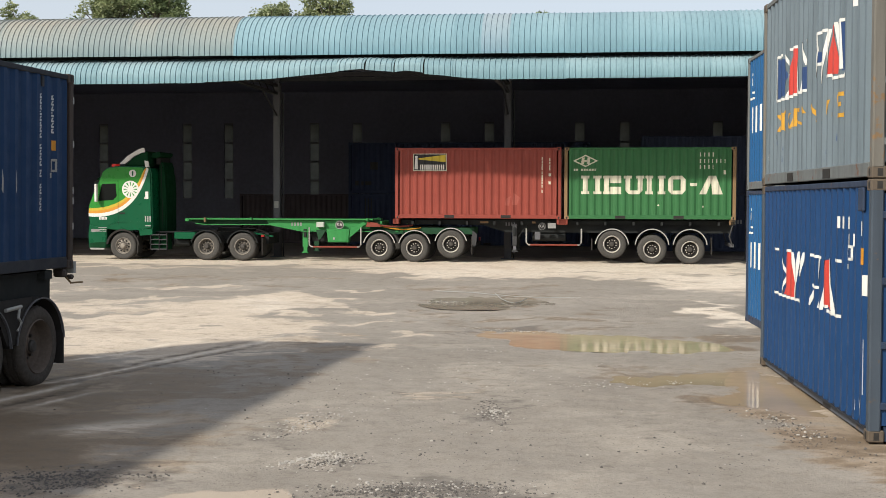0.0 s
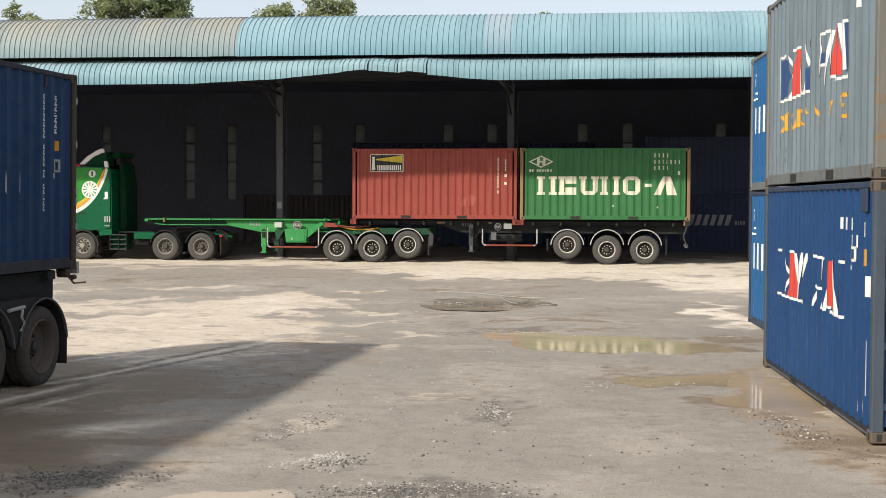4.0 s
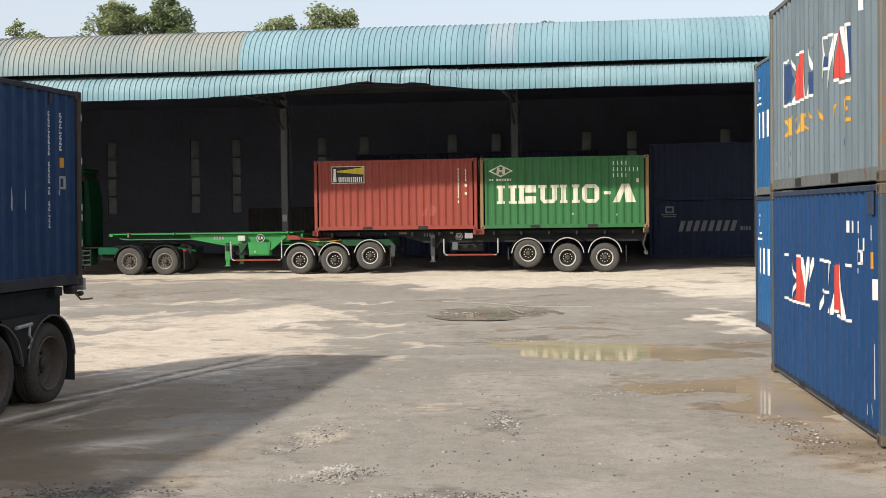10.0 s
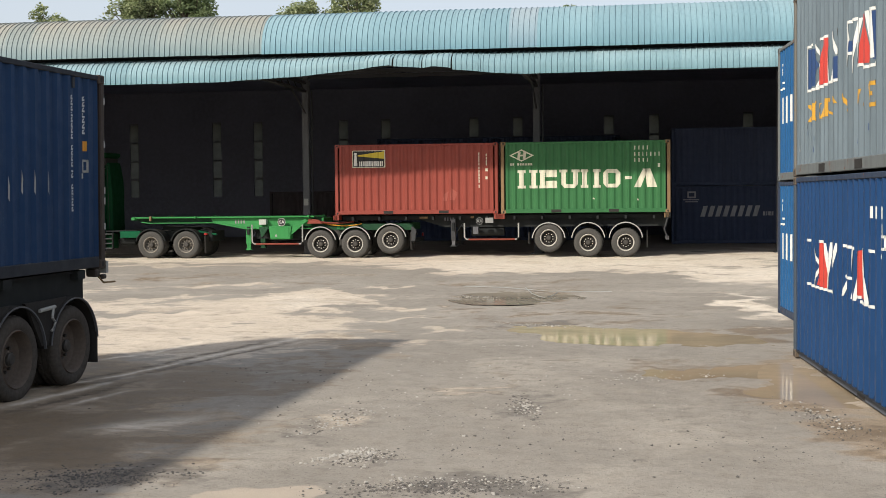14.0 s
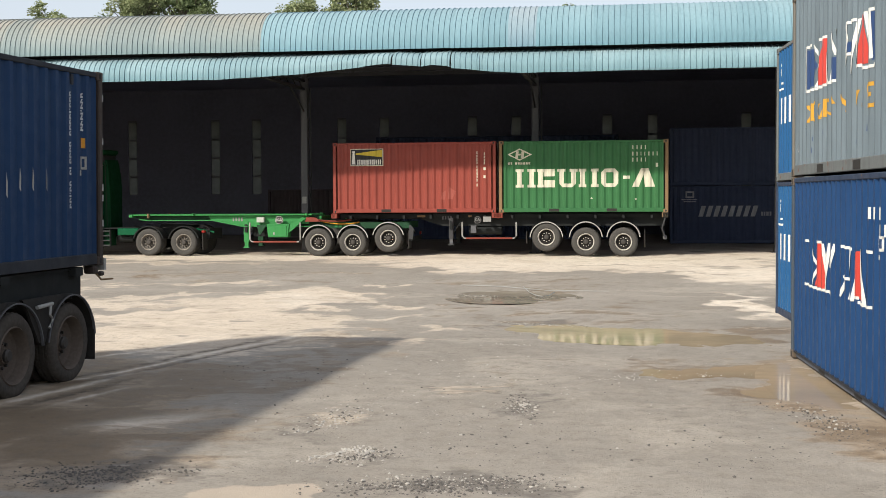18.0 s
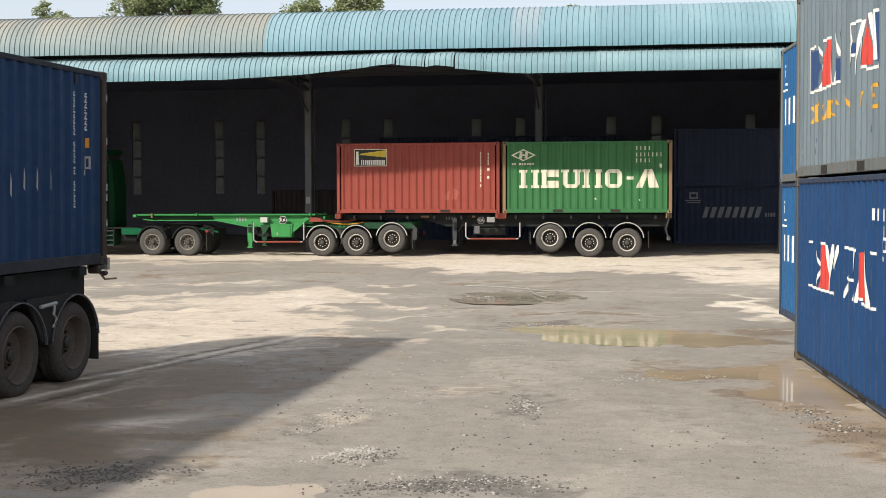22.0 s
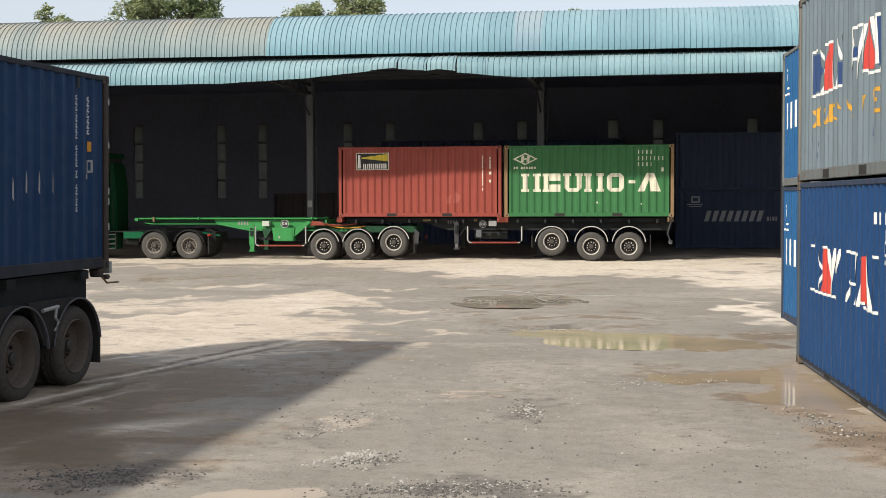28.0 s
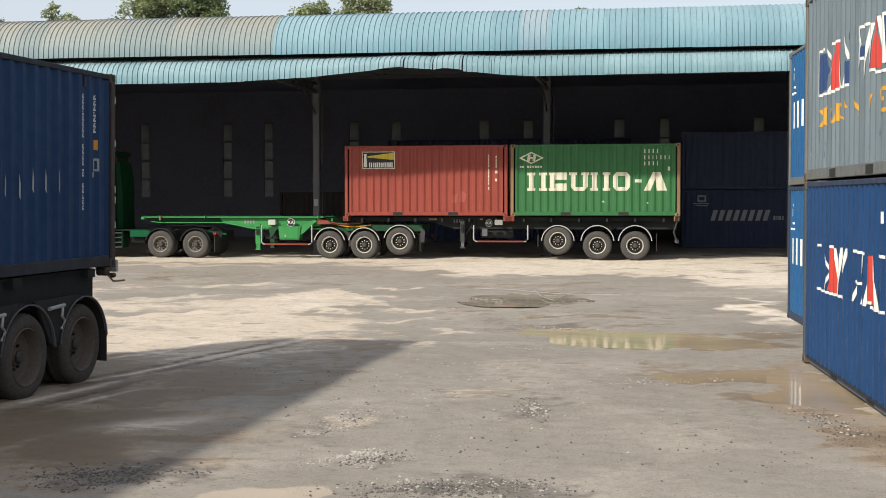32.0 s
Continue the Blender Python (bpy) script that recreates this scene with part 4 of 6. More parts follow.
TRUCK_GROUND = 0.2
TRUCK_FRAME = pose(-5.09916, 47.0713, TRUCK_GROUND, 0, 0, TURN)
BED = 1.587
L20 = 6.058
red_box, prof = container("rust-red twenty-foot container with a sticker, riding on the trailer", TRUCK_FRAME @ pose(0, 0, BED), L20, RED, RED, group="containers on the truck")
part("sticker", marks([rect(0.66, 1.90, 1.74, 2.37)], prof, 0.012), MARK_BLACK, red_box, "black sticker with a white border and yellow beam")
mark_parts("sticker_border", [rect(0.66, 1.90, 1.74, 1.765), rect(0.66, 1.90, 2.345, 2.37), rect(0.66, 0.69, 1.74, 2.37), rect(1.87, 1.90, 1.74, 2.37)], prof, CREAM, red_box, 0.016)
part("sticker_beam", marks([[(0.86, 2.16), (1.86, 2.06), (1.86, 2.33), (0.86, 2.20)]], prof, 0.016), MARK_YELLOW, red_box)
part("sticker_tower", marks([[(0.72, 1.80), (0.85, 1.80), (0.82, 2.22), (0.75, 2.22)], rect(0.74, 0.83, 2.22, 2.28)], prof, 0.016), WHITE, red_box)
mark_parts("sticker_lettering", letters(0.92, 1.84, 1.79, 1.97, 6, 0.38), prof, WHITE, red_box, 0.016)
mark_parts("code_lettering", [rect(5.35, 5.385, z, z + 0.10) for z in (2.13, 2.01, 1.89, 1.77, 1.62, 1.50, 1.38, 1.26, 1.14, 0.96)], prof, CREAM, red_box)
mark_parts("code_lettering", [rect(5.62, 5.66, z, z + 0.09) for z in (2.10, 1.98, 1.86, 1.76)] + [rect(5.60, 5.69, 1.55, 1.65), rect(5.60, 5.68, 1.26, 1.36)], prof, CREAM, red_box)
part("scuff", marks([[(4.02, 0.50), (4.18, 0.48), (4.24, 0.84), (4.08, 0.74)], [(4.28, 0.52), (4.46, 0.50), (4.58, 0.78), (4.34, 0.95)]], prof, 0.003), plain("faded_red_scuff", (0.285, 0.068, 0.048), 0.6), red_box)

X2 = L20 + 0.108
green_box, prof = container("green twenty-foot container with bold cream lettering and ochre rusty corner posts", TRUCK_FRAME @ pose(X2, 0, BED), L20, GREEN, GREEN, post=RUSTY, group="containers on the truck")
gx = lambda u: u - X2
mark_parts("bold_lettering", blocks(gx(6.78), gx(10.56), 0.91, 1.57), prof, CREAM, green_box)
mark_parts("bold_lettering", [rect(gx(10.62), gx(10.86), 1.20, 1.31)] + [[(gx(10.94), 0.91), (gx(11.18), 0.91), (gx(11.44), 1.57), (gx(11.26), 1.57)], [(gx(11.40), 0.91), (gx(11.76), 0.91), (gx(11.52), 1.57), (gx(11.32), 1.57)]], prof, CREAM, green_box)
cx, cz = gx(6.92), 2.10
dia = [(cx - 0.45, cz), (cx, cz - 0.22), (cx + 0.45, cz), (cx, cz + 0.22)]
mark_parts("diamond_mark", [[dia[i], dia[(i + 1) % 4], tuple(0.78 * q + 0.22 * o for q, o in zip(dia[(i + 1) % 4], (cx, cz))), tuple(0.78 * q + 0.22 * o for q, o in zip(dia[i], (cx, cz)))] for i in range(4)] + [rect(cx - 0.16, cx - 0.06, cz - 0.12, cz + 0.12, 0.03), rect(cx + 0.04, cx + 0.14, cz - 0.12, cz + 0.12, 0.03), rect(cx - 0.08, cx + 0.06, cz - 0.03, cz + 0.03)], prof, CREAM, green_box)
mark_parts("small_lettering", code_bars(gx(6.50), 1.74, [0.06, 0.06, -0.05, 0.07, 0.06, 0.07, 0.06, 0.07, 0.06], 0.08, 0.03), prof, CREAM, green_box)
for row, z in (([0.04, 0.035, 0.04, 0.04], 2.25), ([0.04, 0.035, 0.025, 0.025, 0.04, 0.035, 0.03], 2.02), ([0.04, 0.04, 0.04, 0.025], 1.81)):
    mark_parts("code_lettering", code_bars(gx(10.95), z, row, 0.14, 0.11), prof, CREAM, green_box)
mark_parts("white_scuff", [[(gx(9.46), 0.50), (gx(9.55), 0.49), (gx(9.51), 0.56)], rect(gx(11.05), gx(11.10), 0.44, 0.50), rect(gx(11.78), gx(11.86), 1.62, 1.76)], prof, CREAM, green_box)

# the stacks beside the camera: a grey box on a blue one, and a bright blue pair further back
RTURN = -94.166
far = Vector((math.sin(0.072707), math.cos(0.072707), 0)) * L20
near_corner = Vector((4.1796, 12.4308, 0.062))
origin = near_corner + far


def stroke(ax, az, bx, bz, w=0.04):
    """A brush line between two points of a wall: steep ones twice as wide across as level ones are high."""
    if abs(bz - az) > 0.06:
        return [(ax - w, az), (ax + w, az), (bx + w, bz), (bx - w, bz)]
    return [(ax, az - w / 2), (bx, bz - w / 2), (bx, bz + w / 2), (ax, az + w / 2)]


def name_mark(c, prof, z, navy_mat, dx=0.0):
    """The coloured two-part mark, as plain leaning shapes: colour fields, red blades and white outlines."""
    up = lambda pts: [(x + dx, y + z) for x, y in pts]
    if navy_mat:
        fields = [[(1.06, 0.04), (1.42, 0.06), (1.66, 0.30), (1.46, 0.54), (1.06, 0.56)], [(2.45, 0.02), (2.77, 0.02), (2.78, 0.30), (2.55, 0.30)], [(3.45, 0.26), (3.68, 0.25), (3.73, 0.38), (3.44, 0.39)], [(4.63, 0.06), (4.83, 0.07), (4.79, 0.58), (4.57, 0.58)]]
        mark_parts("mark_field", [up(f) for f in fields], prof, navy_mat, c, 0.003)
    blades = [[(1.74, 0.03), (2.38, 0.02), (2.24, 0.60), (1.96, 0.61)], [(4.00, 0.06), (4.44, 0.05), (4.29, 0.60), (4.13, 0.58)]]
    mark_parts("mark_blade", [up(f) for f in blades], prof, MARK_RED, c, 0.005)
    bold = [(1.0, 0.01, 1.45, 0.01), (1.45, 0.0, 1.95, 0.0), (1.95, 0.0, 2.40, 0.01), (2.35, 0.01, 2.80, 0.01), (0.98, 0.60, 1.35, 0.60), (1.85, 0.61, 2.25, 0.61),
            (3.36, 0.61, 3.92, 0.60), (3.40, 0.25, 3.72, 0.24), (3.98, 0.06, 4.22, 0.06), (4.20, 0.01, 4.50, 0.01), (4.45, 0.0, 4.84, 0.0), (4.54, 0.61, 4.79, 0.60)]
    thin = [(1.0, 0.0, 1.0, 0.61), (1.56, 0.58, 1.80, 0.30), (1.62, 0.02, 1.84, 0.30), (2.40, 0.02, 2.27, 0.60), (2.48, 0.02, 2.60, 0.62), (2.62, 0.60, 2.76, 0.32), (2.77, 0.32, 2.88, 0.62),
            (3.46, 0.60, 3.50, 0.40), (3.50, 0.42, 3.44, 0.24), (3.88, 0.60, 3.70, 0.0), (3.48, 0.25, 3.34, 0.01), (4.08, 0.58, 3.92, 0.0), (4.35, 0.62, 4.49, 0.0), (4.58, 0.60, 4.62, 0.08)]
    mark_parts("mark_outline", [up(stroke(*q, 0.035)) for q in bold], prof, WHITE, c, 0.007)
    mark_parts("mark_outline", [up(stroke(*q, 0.03)) for q in thin], prof, WHITE, c, 0.008)


blue_box, prof = container("royal-blue twenty-foot container standing on the wet ground", Matrix.Translation(origin) @ pose(0, 0, 0, 0, 0, RTURN), L20, BLUE, BLUE_RAIL, group="stacked containers", post=WORN_POST, door=BLUE, cast_mat=CASTING, low_rail=MUD_RAIL, sunk=True)
name_mark(blue_box, prof, 1.12, None, -0.12)
mark_parts("code_lettering", code_bars(4.58, 2.08, [0.055, -0.02, 0.055, 0.03, 0.055, 0.05], 0.13, 0.085) + code_bars(5.10, 1.90, [0.03, 0.06], 0.13, 0.06) + [rect(5.60, 5.65, 2.02, 2.17)], prof, WHITE, blue_box)
mark_parts("small_sign", [rect(5.05, 5.19, 1.75, 1.78), rect(5.05, 5.19, 1.88, 1.91), rect(5.05, 5.08, 1.75, 1.91), rect(5.16, 5.19, 1.75, 1.91), rect(5.05, 5.11, 1.66, 1.71)], prof, WHITE, blue_box)
part("orange_label", marks([rect(5.57, 5.70, 1.73, 1.90)], prof, 0.006), MARK_ORANGE, blue_box)
mark_parts("white_label", [rect(5.68, 5.88, 1.42, 1.63), rect(5.76, 5.88, 1.20, 1.28)], prof, WHITE, blue_box, 0.006)
rng = random.Random(9)
scratch = []
for _ in range(9):
    x, z, k = rng.uniform(4.9, 5.75), rng.uniform(0.2, 0.7), rng.uniform(0.06, 0.2)
    scratch.append([(x, z), (x + 0.007, z), (x + 0.006, z + k), (x + 0.003, z + k)])
scratch += [[(5.70, 0.42), (5.715, 0.42), (5.712, 0.98), (5.704, 0.98)], [(5.60, 0.36), (5.66, 0.26), (5.67, 0.28), (5.615, 0.38)]]
mark_parts("paint_scratch", scratch, prof, MARK_GREY, blue_box, 0.003)
part("vent_cover", B(5.53, 5.74, 0.0, 0.03, 2.27, 2.51, bevel=0.01), BLUE_RAIL, blue_box, "ribbed vent cover")
# the door end: a white sign, a brown plate and chalked digits
sign = part("door_sign", B(L20 - 0.018, L20 - 0.008, 0.36, 0.62, 0.98, 2.14), WHITE, blue_box, "white upright sign with red and black lettering")
for k, z in enumerate((1.94, 1.76, 1.58, 1.36, 1.18, 1.02)):
    for y in (0.41, 0.52):
        part("sign_bar", B(L20 - 0.008, L20 - 0.004, y, y + 0.045, z, z + 0.14), MARK_RED if k in (1, 4) else MARK_BLACK, sign)
part("door_plate", B(L20 - 0.022, L20 - 0.014, 0.34, 0.55, 0.52, 0.80), RUSTY, blue_box, "tan paper plate on the door")
for k in range(4):
    part("chalk_mark", B(L20 - 0.022, L20 - 0.019, 0.30 + k * 0.05, 0.325 + k * 0.05, 0.22, 0.29), WHITE, blue_box)

grey_box, prof = container("grey-blue twenty-foot container with rust-streaked posts, stacked on top", Matrix.Translation(origin + Vector((0.0, 0, 2.597))) @ pose(0, 0, 0, 0, 0, RTURN), L20, GREYBLUE, GREY_RAIL, post=RUSTED_POST, cast_mat=CASTING, group="stacked containers")
name_mark(grey_box, prof, 1.13, MARK_NAVY)
ora = [stroke(*q, 0.045) for q in ((1.06, 0.95, 1.20, 0.84), (1.20, 0.84, 1.08, 0.72), (1.36, 0.73, 1.36, 0.96), (1.40, 0.95, 1.60, 0.95), (1.40, 0.73, 1.60, 0.73), (1.86, 0.92, 1.72, 0.82), (1.74, 0.82, 1.88, 0.72), (1.92, 0.74, 2.02, 0.94), (2.16, 0.73, 2.18, 0.96), (2.22, 0.94, 2.44, 0.92), (2.24, 0.84, 2.52, 0.73), (2.62, 0.95, 2.70, 0.86),
                                         (3.14, 0.94, 3.44, 0.71), (3.62, 0.92, 3.66, 0.70), (3.96, 0.76, 4.04, 0.92), (4.12, 0.72, 4.26, 0.74), (4.44, 0.70, 4.42, 0.95), (4.46, 0.94, 4.80, 0.94), (4.46, 0.71, 4.82, 0.71), (4.46, 0.83, 4.62, 0.83))]
mark_parts("orange_lettering", ora, prof, MARK_AMBER, grey_box)
mark_parts("code_lettering", [rect(5.14, 5.34, 1.80, 2.05), rect(4.80, 4.95, 2.1, 2.3)], prof, WHITE, grey_box)
mark_parts("paint_chip", [[(0.32, 0.36), (0.46, 0.34), (0.44, 0.44)], [(0.62, 0.58), (0.70, 0.56), (0.70, 0.66)]], prof, WHITE, grey_box)

rng = random.Random(12)
scratch = []
for _ in range(16):
    x, z, k = rng.uniform(0.7, 5.2), rng.uniform(0.30, 0.66), rng.uniform(0.04, 0.13)
    scratch.append([(x, z), (x + 0.013, z), (x + 0.010, z + k), (x + 0.004, z + k)])
mark_parts("paint_scratch", scratch, prof, MARK_NAVY, grey_box, 0.003)


for z, lab in ((0.055, "bright-blue container with white lettering at the bottom of a stack"), (2.655, "bright-blue container with white lettering on top of a stack")):
    c, prof = container(lab, pose(6.0, 25.2, z, 0, 0, RTURN), L20, SKYBLUE, GREY_RAIL if z > 1 else BLUE_RAIL, group="stacked containers")
    mark_parts("white_lettering", [rect(0.30 + k * 0.5, 0.53 + k * 0.5, 1.10, 1.60) for k in range(7)], prof, WHITE, c)
    mark_parts("white_lettering", [rect(0.30, 0.36, 1.98, 2.25), rect(0.36, 0.52, 2.20, 2.25), rect(0.44, 0.50, 2.02, 2.16), rect(0.30, 0.56, 1.86, 1.90), rect(0.24, 0.62, 1.75, 1.79)], prof, WHITE, c)

# containers stored in the hall
DARKBOX = dict(detail=False, group="containers stored in the hall")
for x, z, y, skin, nm in ((12.6, 0.2, 12.0, DIMBLUE, "navy forty-foot container in the hall's shade, with grey lettering"), (12.6, 2.8, 12.0, DIMBLUE, "navy forty-foot container stacked in the hall's shade"),
                          (-1.97, 0.2, 17.5, DEEPBLUE, "dark blue container in the hall's shade with faint lettering"), (-1.97, 2.8, 17.5, DEEPBLUE, "dark blue container stacked in the hall's shade"),
                          (-8.1, 0.2, 19.0, BROWN, "dark red-brown container at the back of the hall")):
    lng = 12.192 if x > -5 else L20
    c, prof = container(nm, HALL_ORIGIN @ pose(x, y, z), lng, skin, skin, **DARKBOX)
    if x > 10 and z < 1:
        mark_parts("grey_lettering", letters(1.25, 3.85, 1.22, 1.70, 4, 0.38, 0.14), prof, MARK_GREY, c)
        mark_parts("grey_lettering", code_bars(3.98, 1.25, [0.10, 0.05, 0.10, 0.08], 0.18, 0.04), prof, MARK_GREY, c)
        mark_parts("grey_emblem", [rect(0.68, 1.06, 2.05, 2.12), rect(0.68, 1.06, 2.28, 2.35), rect(0.68, 0.75, 2.05, 2.35), rect(0.99, 1.06, 2.05, 2.35), rect(0.5, 1.2, 1.96, 2.0), rect(0.6, 1.15, 1.87, 1.91)], prof, MARK_GREY, c)
    if x == -1.97:
        up = z > 1
        mark_parts("grey_lettering", [rect(1.12, 1.50, 1.22, 1.60), rect(0.34, 0.52, 0.42, 0.66), rect(0.66, 0.78, 0.42, 0.62), rect(0.86, 1.18, 0.44, 0.62)] if up else [rect(0.84 + k * 0.15, 0.90 + k * 0.15, 1.38, 2.36) for k in range(3)], prof, STEEL_DARK, c)



# ---- wheels
R_TYRE = 0.515


def wheel_meshes(dual, rubber, rim_mat, disc_mat):
    deep = rubber is RUBBER_DARK
    prof = [(0.30, 0.02), (0.36, 0.0), (0.44, -0.004), (0.487, 0.012), (0.508, 0.035), (0.515, 0.06), (0.515, 0.095), (0.503, 0.10), (0.503, 0.112), (0.515, 0.117), (0.515, 0.172), (0.503, 0.178), (0.503, 0.19), (0.515, 0.195), (0.515, 0.23), (0.508, 0.255), (0.487, 0.278), (0.44, 0.294), (0.36, 0.29), (0.30, 0.27)]
    if deep:
        prof = [(0.345, 0.02), (0.38, 0.0)] + prof[2:-2] + [(0.38, 0.29), (0.345, 0.27)]
    bm = lathe(bmesh.new(), prof, 40)
    if dual:
        lathe(bm, [(r, y + 0.32) for r, y in prof], 40)
    # tread blocks
    for y in (0.062, 0.20) + ((0.382, 0.52) if dual else ()):
        for a in range(0, 360, 12):
            c, s = math.cos(radians(a)), math.sin(radians(a))
            q = bmesh.new()
            box(q, 0.508, 0.524, y, y + 0.026, -0.03, 0.03)
            for v in q.verts:
                x, z = v.co.x, v.co.z
                v.co.x, v.co.z = x * c - z * s, x * s + z * c
            me = bpy.data.meshes.new("t")
            q.to_mesh(me)
            q.free()
            bm.from_mesh(me)
            bpy.data.meshes.remove(me)
    tyre = finish(bm, "wheel", rubber, True)
    if dual:  # deep dish
        rp = [(0.31, 0.015), (0.295, 0.0), (0.28, 0.02), (0.265, 0.06), (0.255, 0.12), (0.22, 0.135), (0.12, 0.15), (0.10, 0.10), (0.0, 0.10)]
    if deep:
        rp = [(0.355, 0.015), (0.342, 0.0), (0.33, 0.02), (0.318, 0.07), (0.300, 0.15), (0.272, 0.175), (0.12, 0.19), (0.095, 0.12), (0.0, 0.12)]
    if not dual:  # front wheel bulges outwards
        rp = [(0.31, 0.015), (0.295, 0.0), (0.28, 0.02), (0.27, 0.055), (0.235, 0.06), (0.17, 0.02), (0.13, 0.01), (0.11, -0.03), (0.0, -0.03)]
    cut = 4 if dual and not deep else 6
    rim = finish(lathe(bmesh.new(), rp[:cut], 36), "rim", rim_mat, True)
    disc = finish(lathe(bmesh.new(), rp[cut - 1:], 36), "wheel_disc", disc_mat, True)
    ry = 0.127 if dual else 0.045
    holes, nuts = [], []
    for a in range(10):
        t = radians(36 * a)
        cx, cz = 0.205 * math.cos(t), 0.205 * math.sin(t)
        yh = (0.178 if deep else 0.133) if dual else ry - 0.02
        holes.append(finish(prism(bmesh.new(), [(cx + 0.034 * math.cos(q), cz + 0.034 * math.sin(q)) for q in (2 * math.pi * j / 10 for j in range(10))], yh, yh + 0.03), "hand_hole", BLACKPART))
        t = radians(36 * a + 18)
        cx, cz = 0.152 * math.cos(t), 0.152 * math.sin(t)
        yy = (0.18 if deep else 0.135) if dual else -0.01
        nuts.append(finish(prism(bmesh.new(), [(cx + 0.021 * math.cos(q), cz + 0.021 * math.sin(q)) for q in (math.pi / 3 * j for j in range(6))], yy - 0.03, yy + 0.02), "wheel_nut", RIM if disc_mat is DISC else HUB if deep or not dual else RIM_DUST))
    bm = lathe(bmesh.new(), [(0.085, 0.2), (0.08, 0.09), (0.06, 0.07), (0.0, 0.065)] if deep else [(0.095, 0.12 if dual else 0.02), (0.09, 0.03 if dual else -0.05), (0.07, 0.01 if dual else -0.07), (0.0, 0.005 if dual else -0.075)], 20)
    hub = finish(bm, "hub", HUB if dual else rim_mat, True)
    return tyre, [("rim", rim), ("wheel_disc", disc), ("hub", hub)] + [("hand_hole", h) for h in holes if not deep], [("wheel_nut", h) for h in nuts]


WHEELS = {key: wheel_meshes(*key) for key in ((True, RUBBER, RIM_DULL, DISC_MID), (True, RUBBER, RIM, DISC), (False, RUBBER, RIM_DULL, RIM_DUST), (True, RUBBER_DARK, RIM_BROWN, RIM_BROWN))}
DUSTY, STEER, DARKED, MUDDY = (RUBBER, RIM_DULL, DISC_MID), (RUBBER, RIM_DULL, RIM_DUST), (RUBBER, RIM, DISC), (RUBBER_DARK, RIM_BROWN, RIM_BROWN)
ROLLING = []


def wheel(parent, x, y, z, dual=True, mirror=False, rolls=True, key=DUSTY):
    tyre, pieces, nuts = WHEELS[(dual, *key)]
    m = pose(x, y, z, 0, 0, 180 if mirror else 0)
    w = part("wheel", tyre, None, parent, at=m)
    for nm, me in pieces + ([] if mirror else nuts):
        part(nm, me, None, w)
    if rolls:
        ROLLING.append((w, m, -1 if mirror else 1))
    return w


def axle(parent, x, z, width=2.44, dual=True, rolls=True, key=DUSTY):
    wheel(parent, x, 0.02, z, dual, False, rolls, key)
    wheel(parent, x, width - 0.02, z, dual, True, rolls, key)
    part("axle_beam", tube(bmesh.new(), [(x, 0.25, z), (x, width - 0.25, z)], 0.065, 10), CHASSIS_DARK, parent)


def fender(parent, x, z, r=0.60, a0=12, a1=168, mat=CHASSIS_DARK, edge=GALV, y=0.0, width=2.44, lip=0.032):
    for side in (0, 1):
        y0, y1 = (y, y + 0.55) if side == 0 else (width - y - 0.55, width - y)
        bm = lathe(bmesh.new(), [(r, y0), (r + 0.02, y0), (r + 0.02, y1), (r, y1), (r, y0)], 20, a0, a1)
        f = part("fender", bm, mat, parent, at=(x, 0, z), smooth=True)
        ye = (y0 - 0.012, y0 + 0.02) if side == 0 else (y1 - 0.02, y1 + 0.012)
        part("fender_edge", lathe(bmesh.new(), [(r - 0.005, ye[0]), (r + lip, ye[0]), (r + lip, ye[1]), (r - 0.005, ye[1]), (r - 0.005, ye[0])], 20, a0, a1), edge, f, smooth=True)


def guard(parent, x0, x1, z0, z1, mat=GALV, low=CHASSIS_RED, y=0.06):
    part("side_guard", tube(bmesh.new(), [(x0, y, z1), (x0, y, z0 + 0.08), (x0 + 0.08, y, z0), (x0 + 0.14, y, z0)], 0.028), mat, parent)
    part("side_guard", tube(bmesh.new(), [(x1, y, z1), (x1, y, z0 + 0.08), (x1 - 0.08, y, z0), (x1 - 0.14, y, z0)], 0.028), mat, parent)
    part("guard_rail", tube(bmesh.new(), [(x0 + 0.14, y, z0), (x1 - 0.14, y, z0)], 0.032), low, parent, "red and white striped lower guard rail")


def landing_leg(parent, x, z0, z1, mat, inner=GALV, far=None, wide=0.06):
    for y in (0.30, 2.14):
        # A darker far material puts the far leg's shade into its colour.
        m = mat if y < 1 or far is None else far
        leg = part("landing_leg", B(x - wide, x + wide, y - 0.06, y + 0.06, z0 + 0.22, z1, bevel=0.008), m, parent)
        part("inner_leg", B(x - wide * 0.7, x + wide * 0.7, y - 0.042, y + 0.042, z0 + 0.03, z0 + 0.3), inner if y < 1 or far is None else far, leg)
        part("foot_pad", prism(bmesh.new(), [(x - 0.13, z0), (x + 0.13, z0), (x + 0.06, z0 + 0.06), (x - 0.06, z0 + 0.06)], y - 0.1, y + 0.1), m, leg)
        part("leg_brace", tube(bmesh.new(), [(x + 0.05, y, z0 + 0.4), (x + 0.45, y, z1)], 0.016, 6), CHASSIS_DARK, leg)
        part("gear_case", B(x - wide * 0.55, x + wide * 0.55, y - 0.11, y - 0.06, z1 - 0.42, z1 - 0.12, bevel=0.01), CHASSIS_DARK, leg)


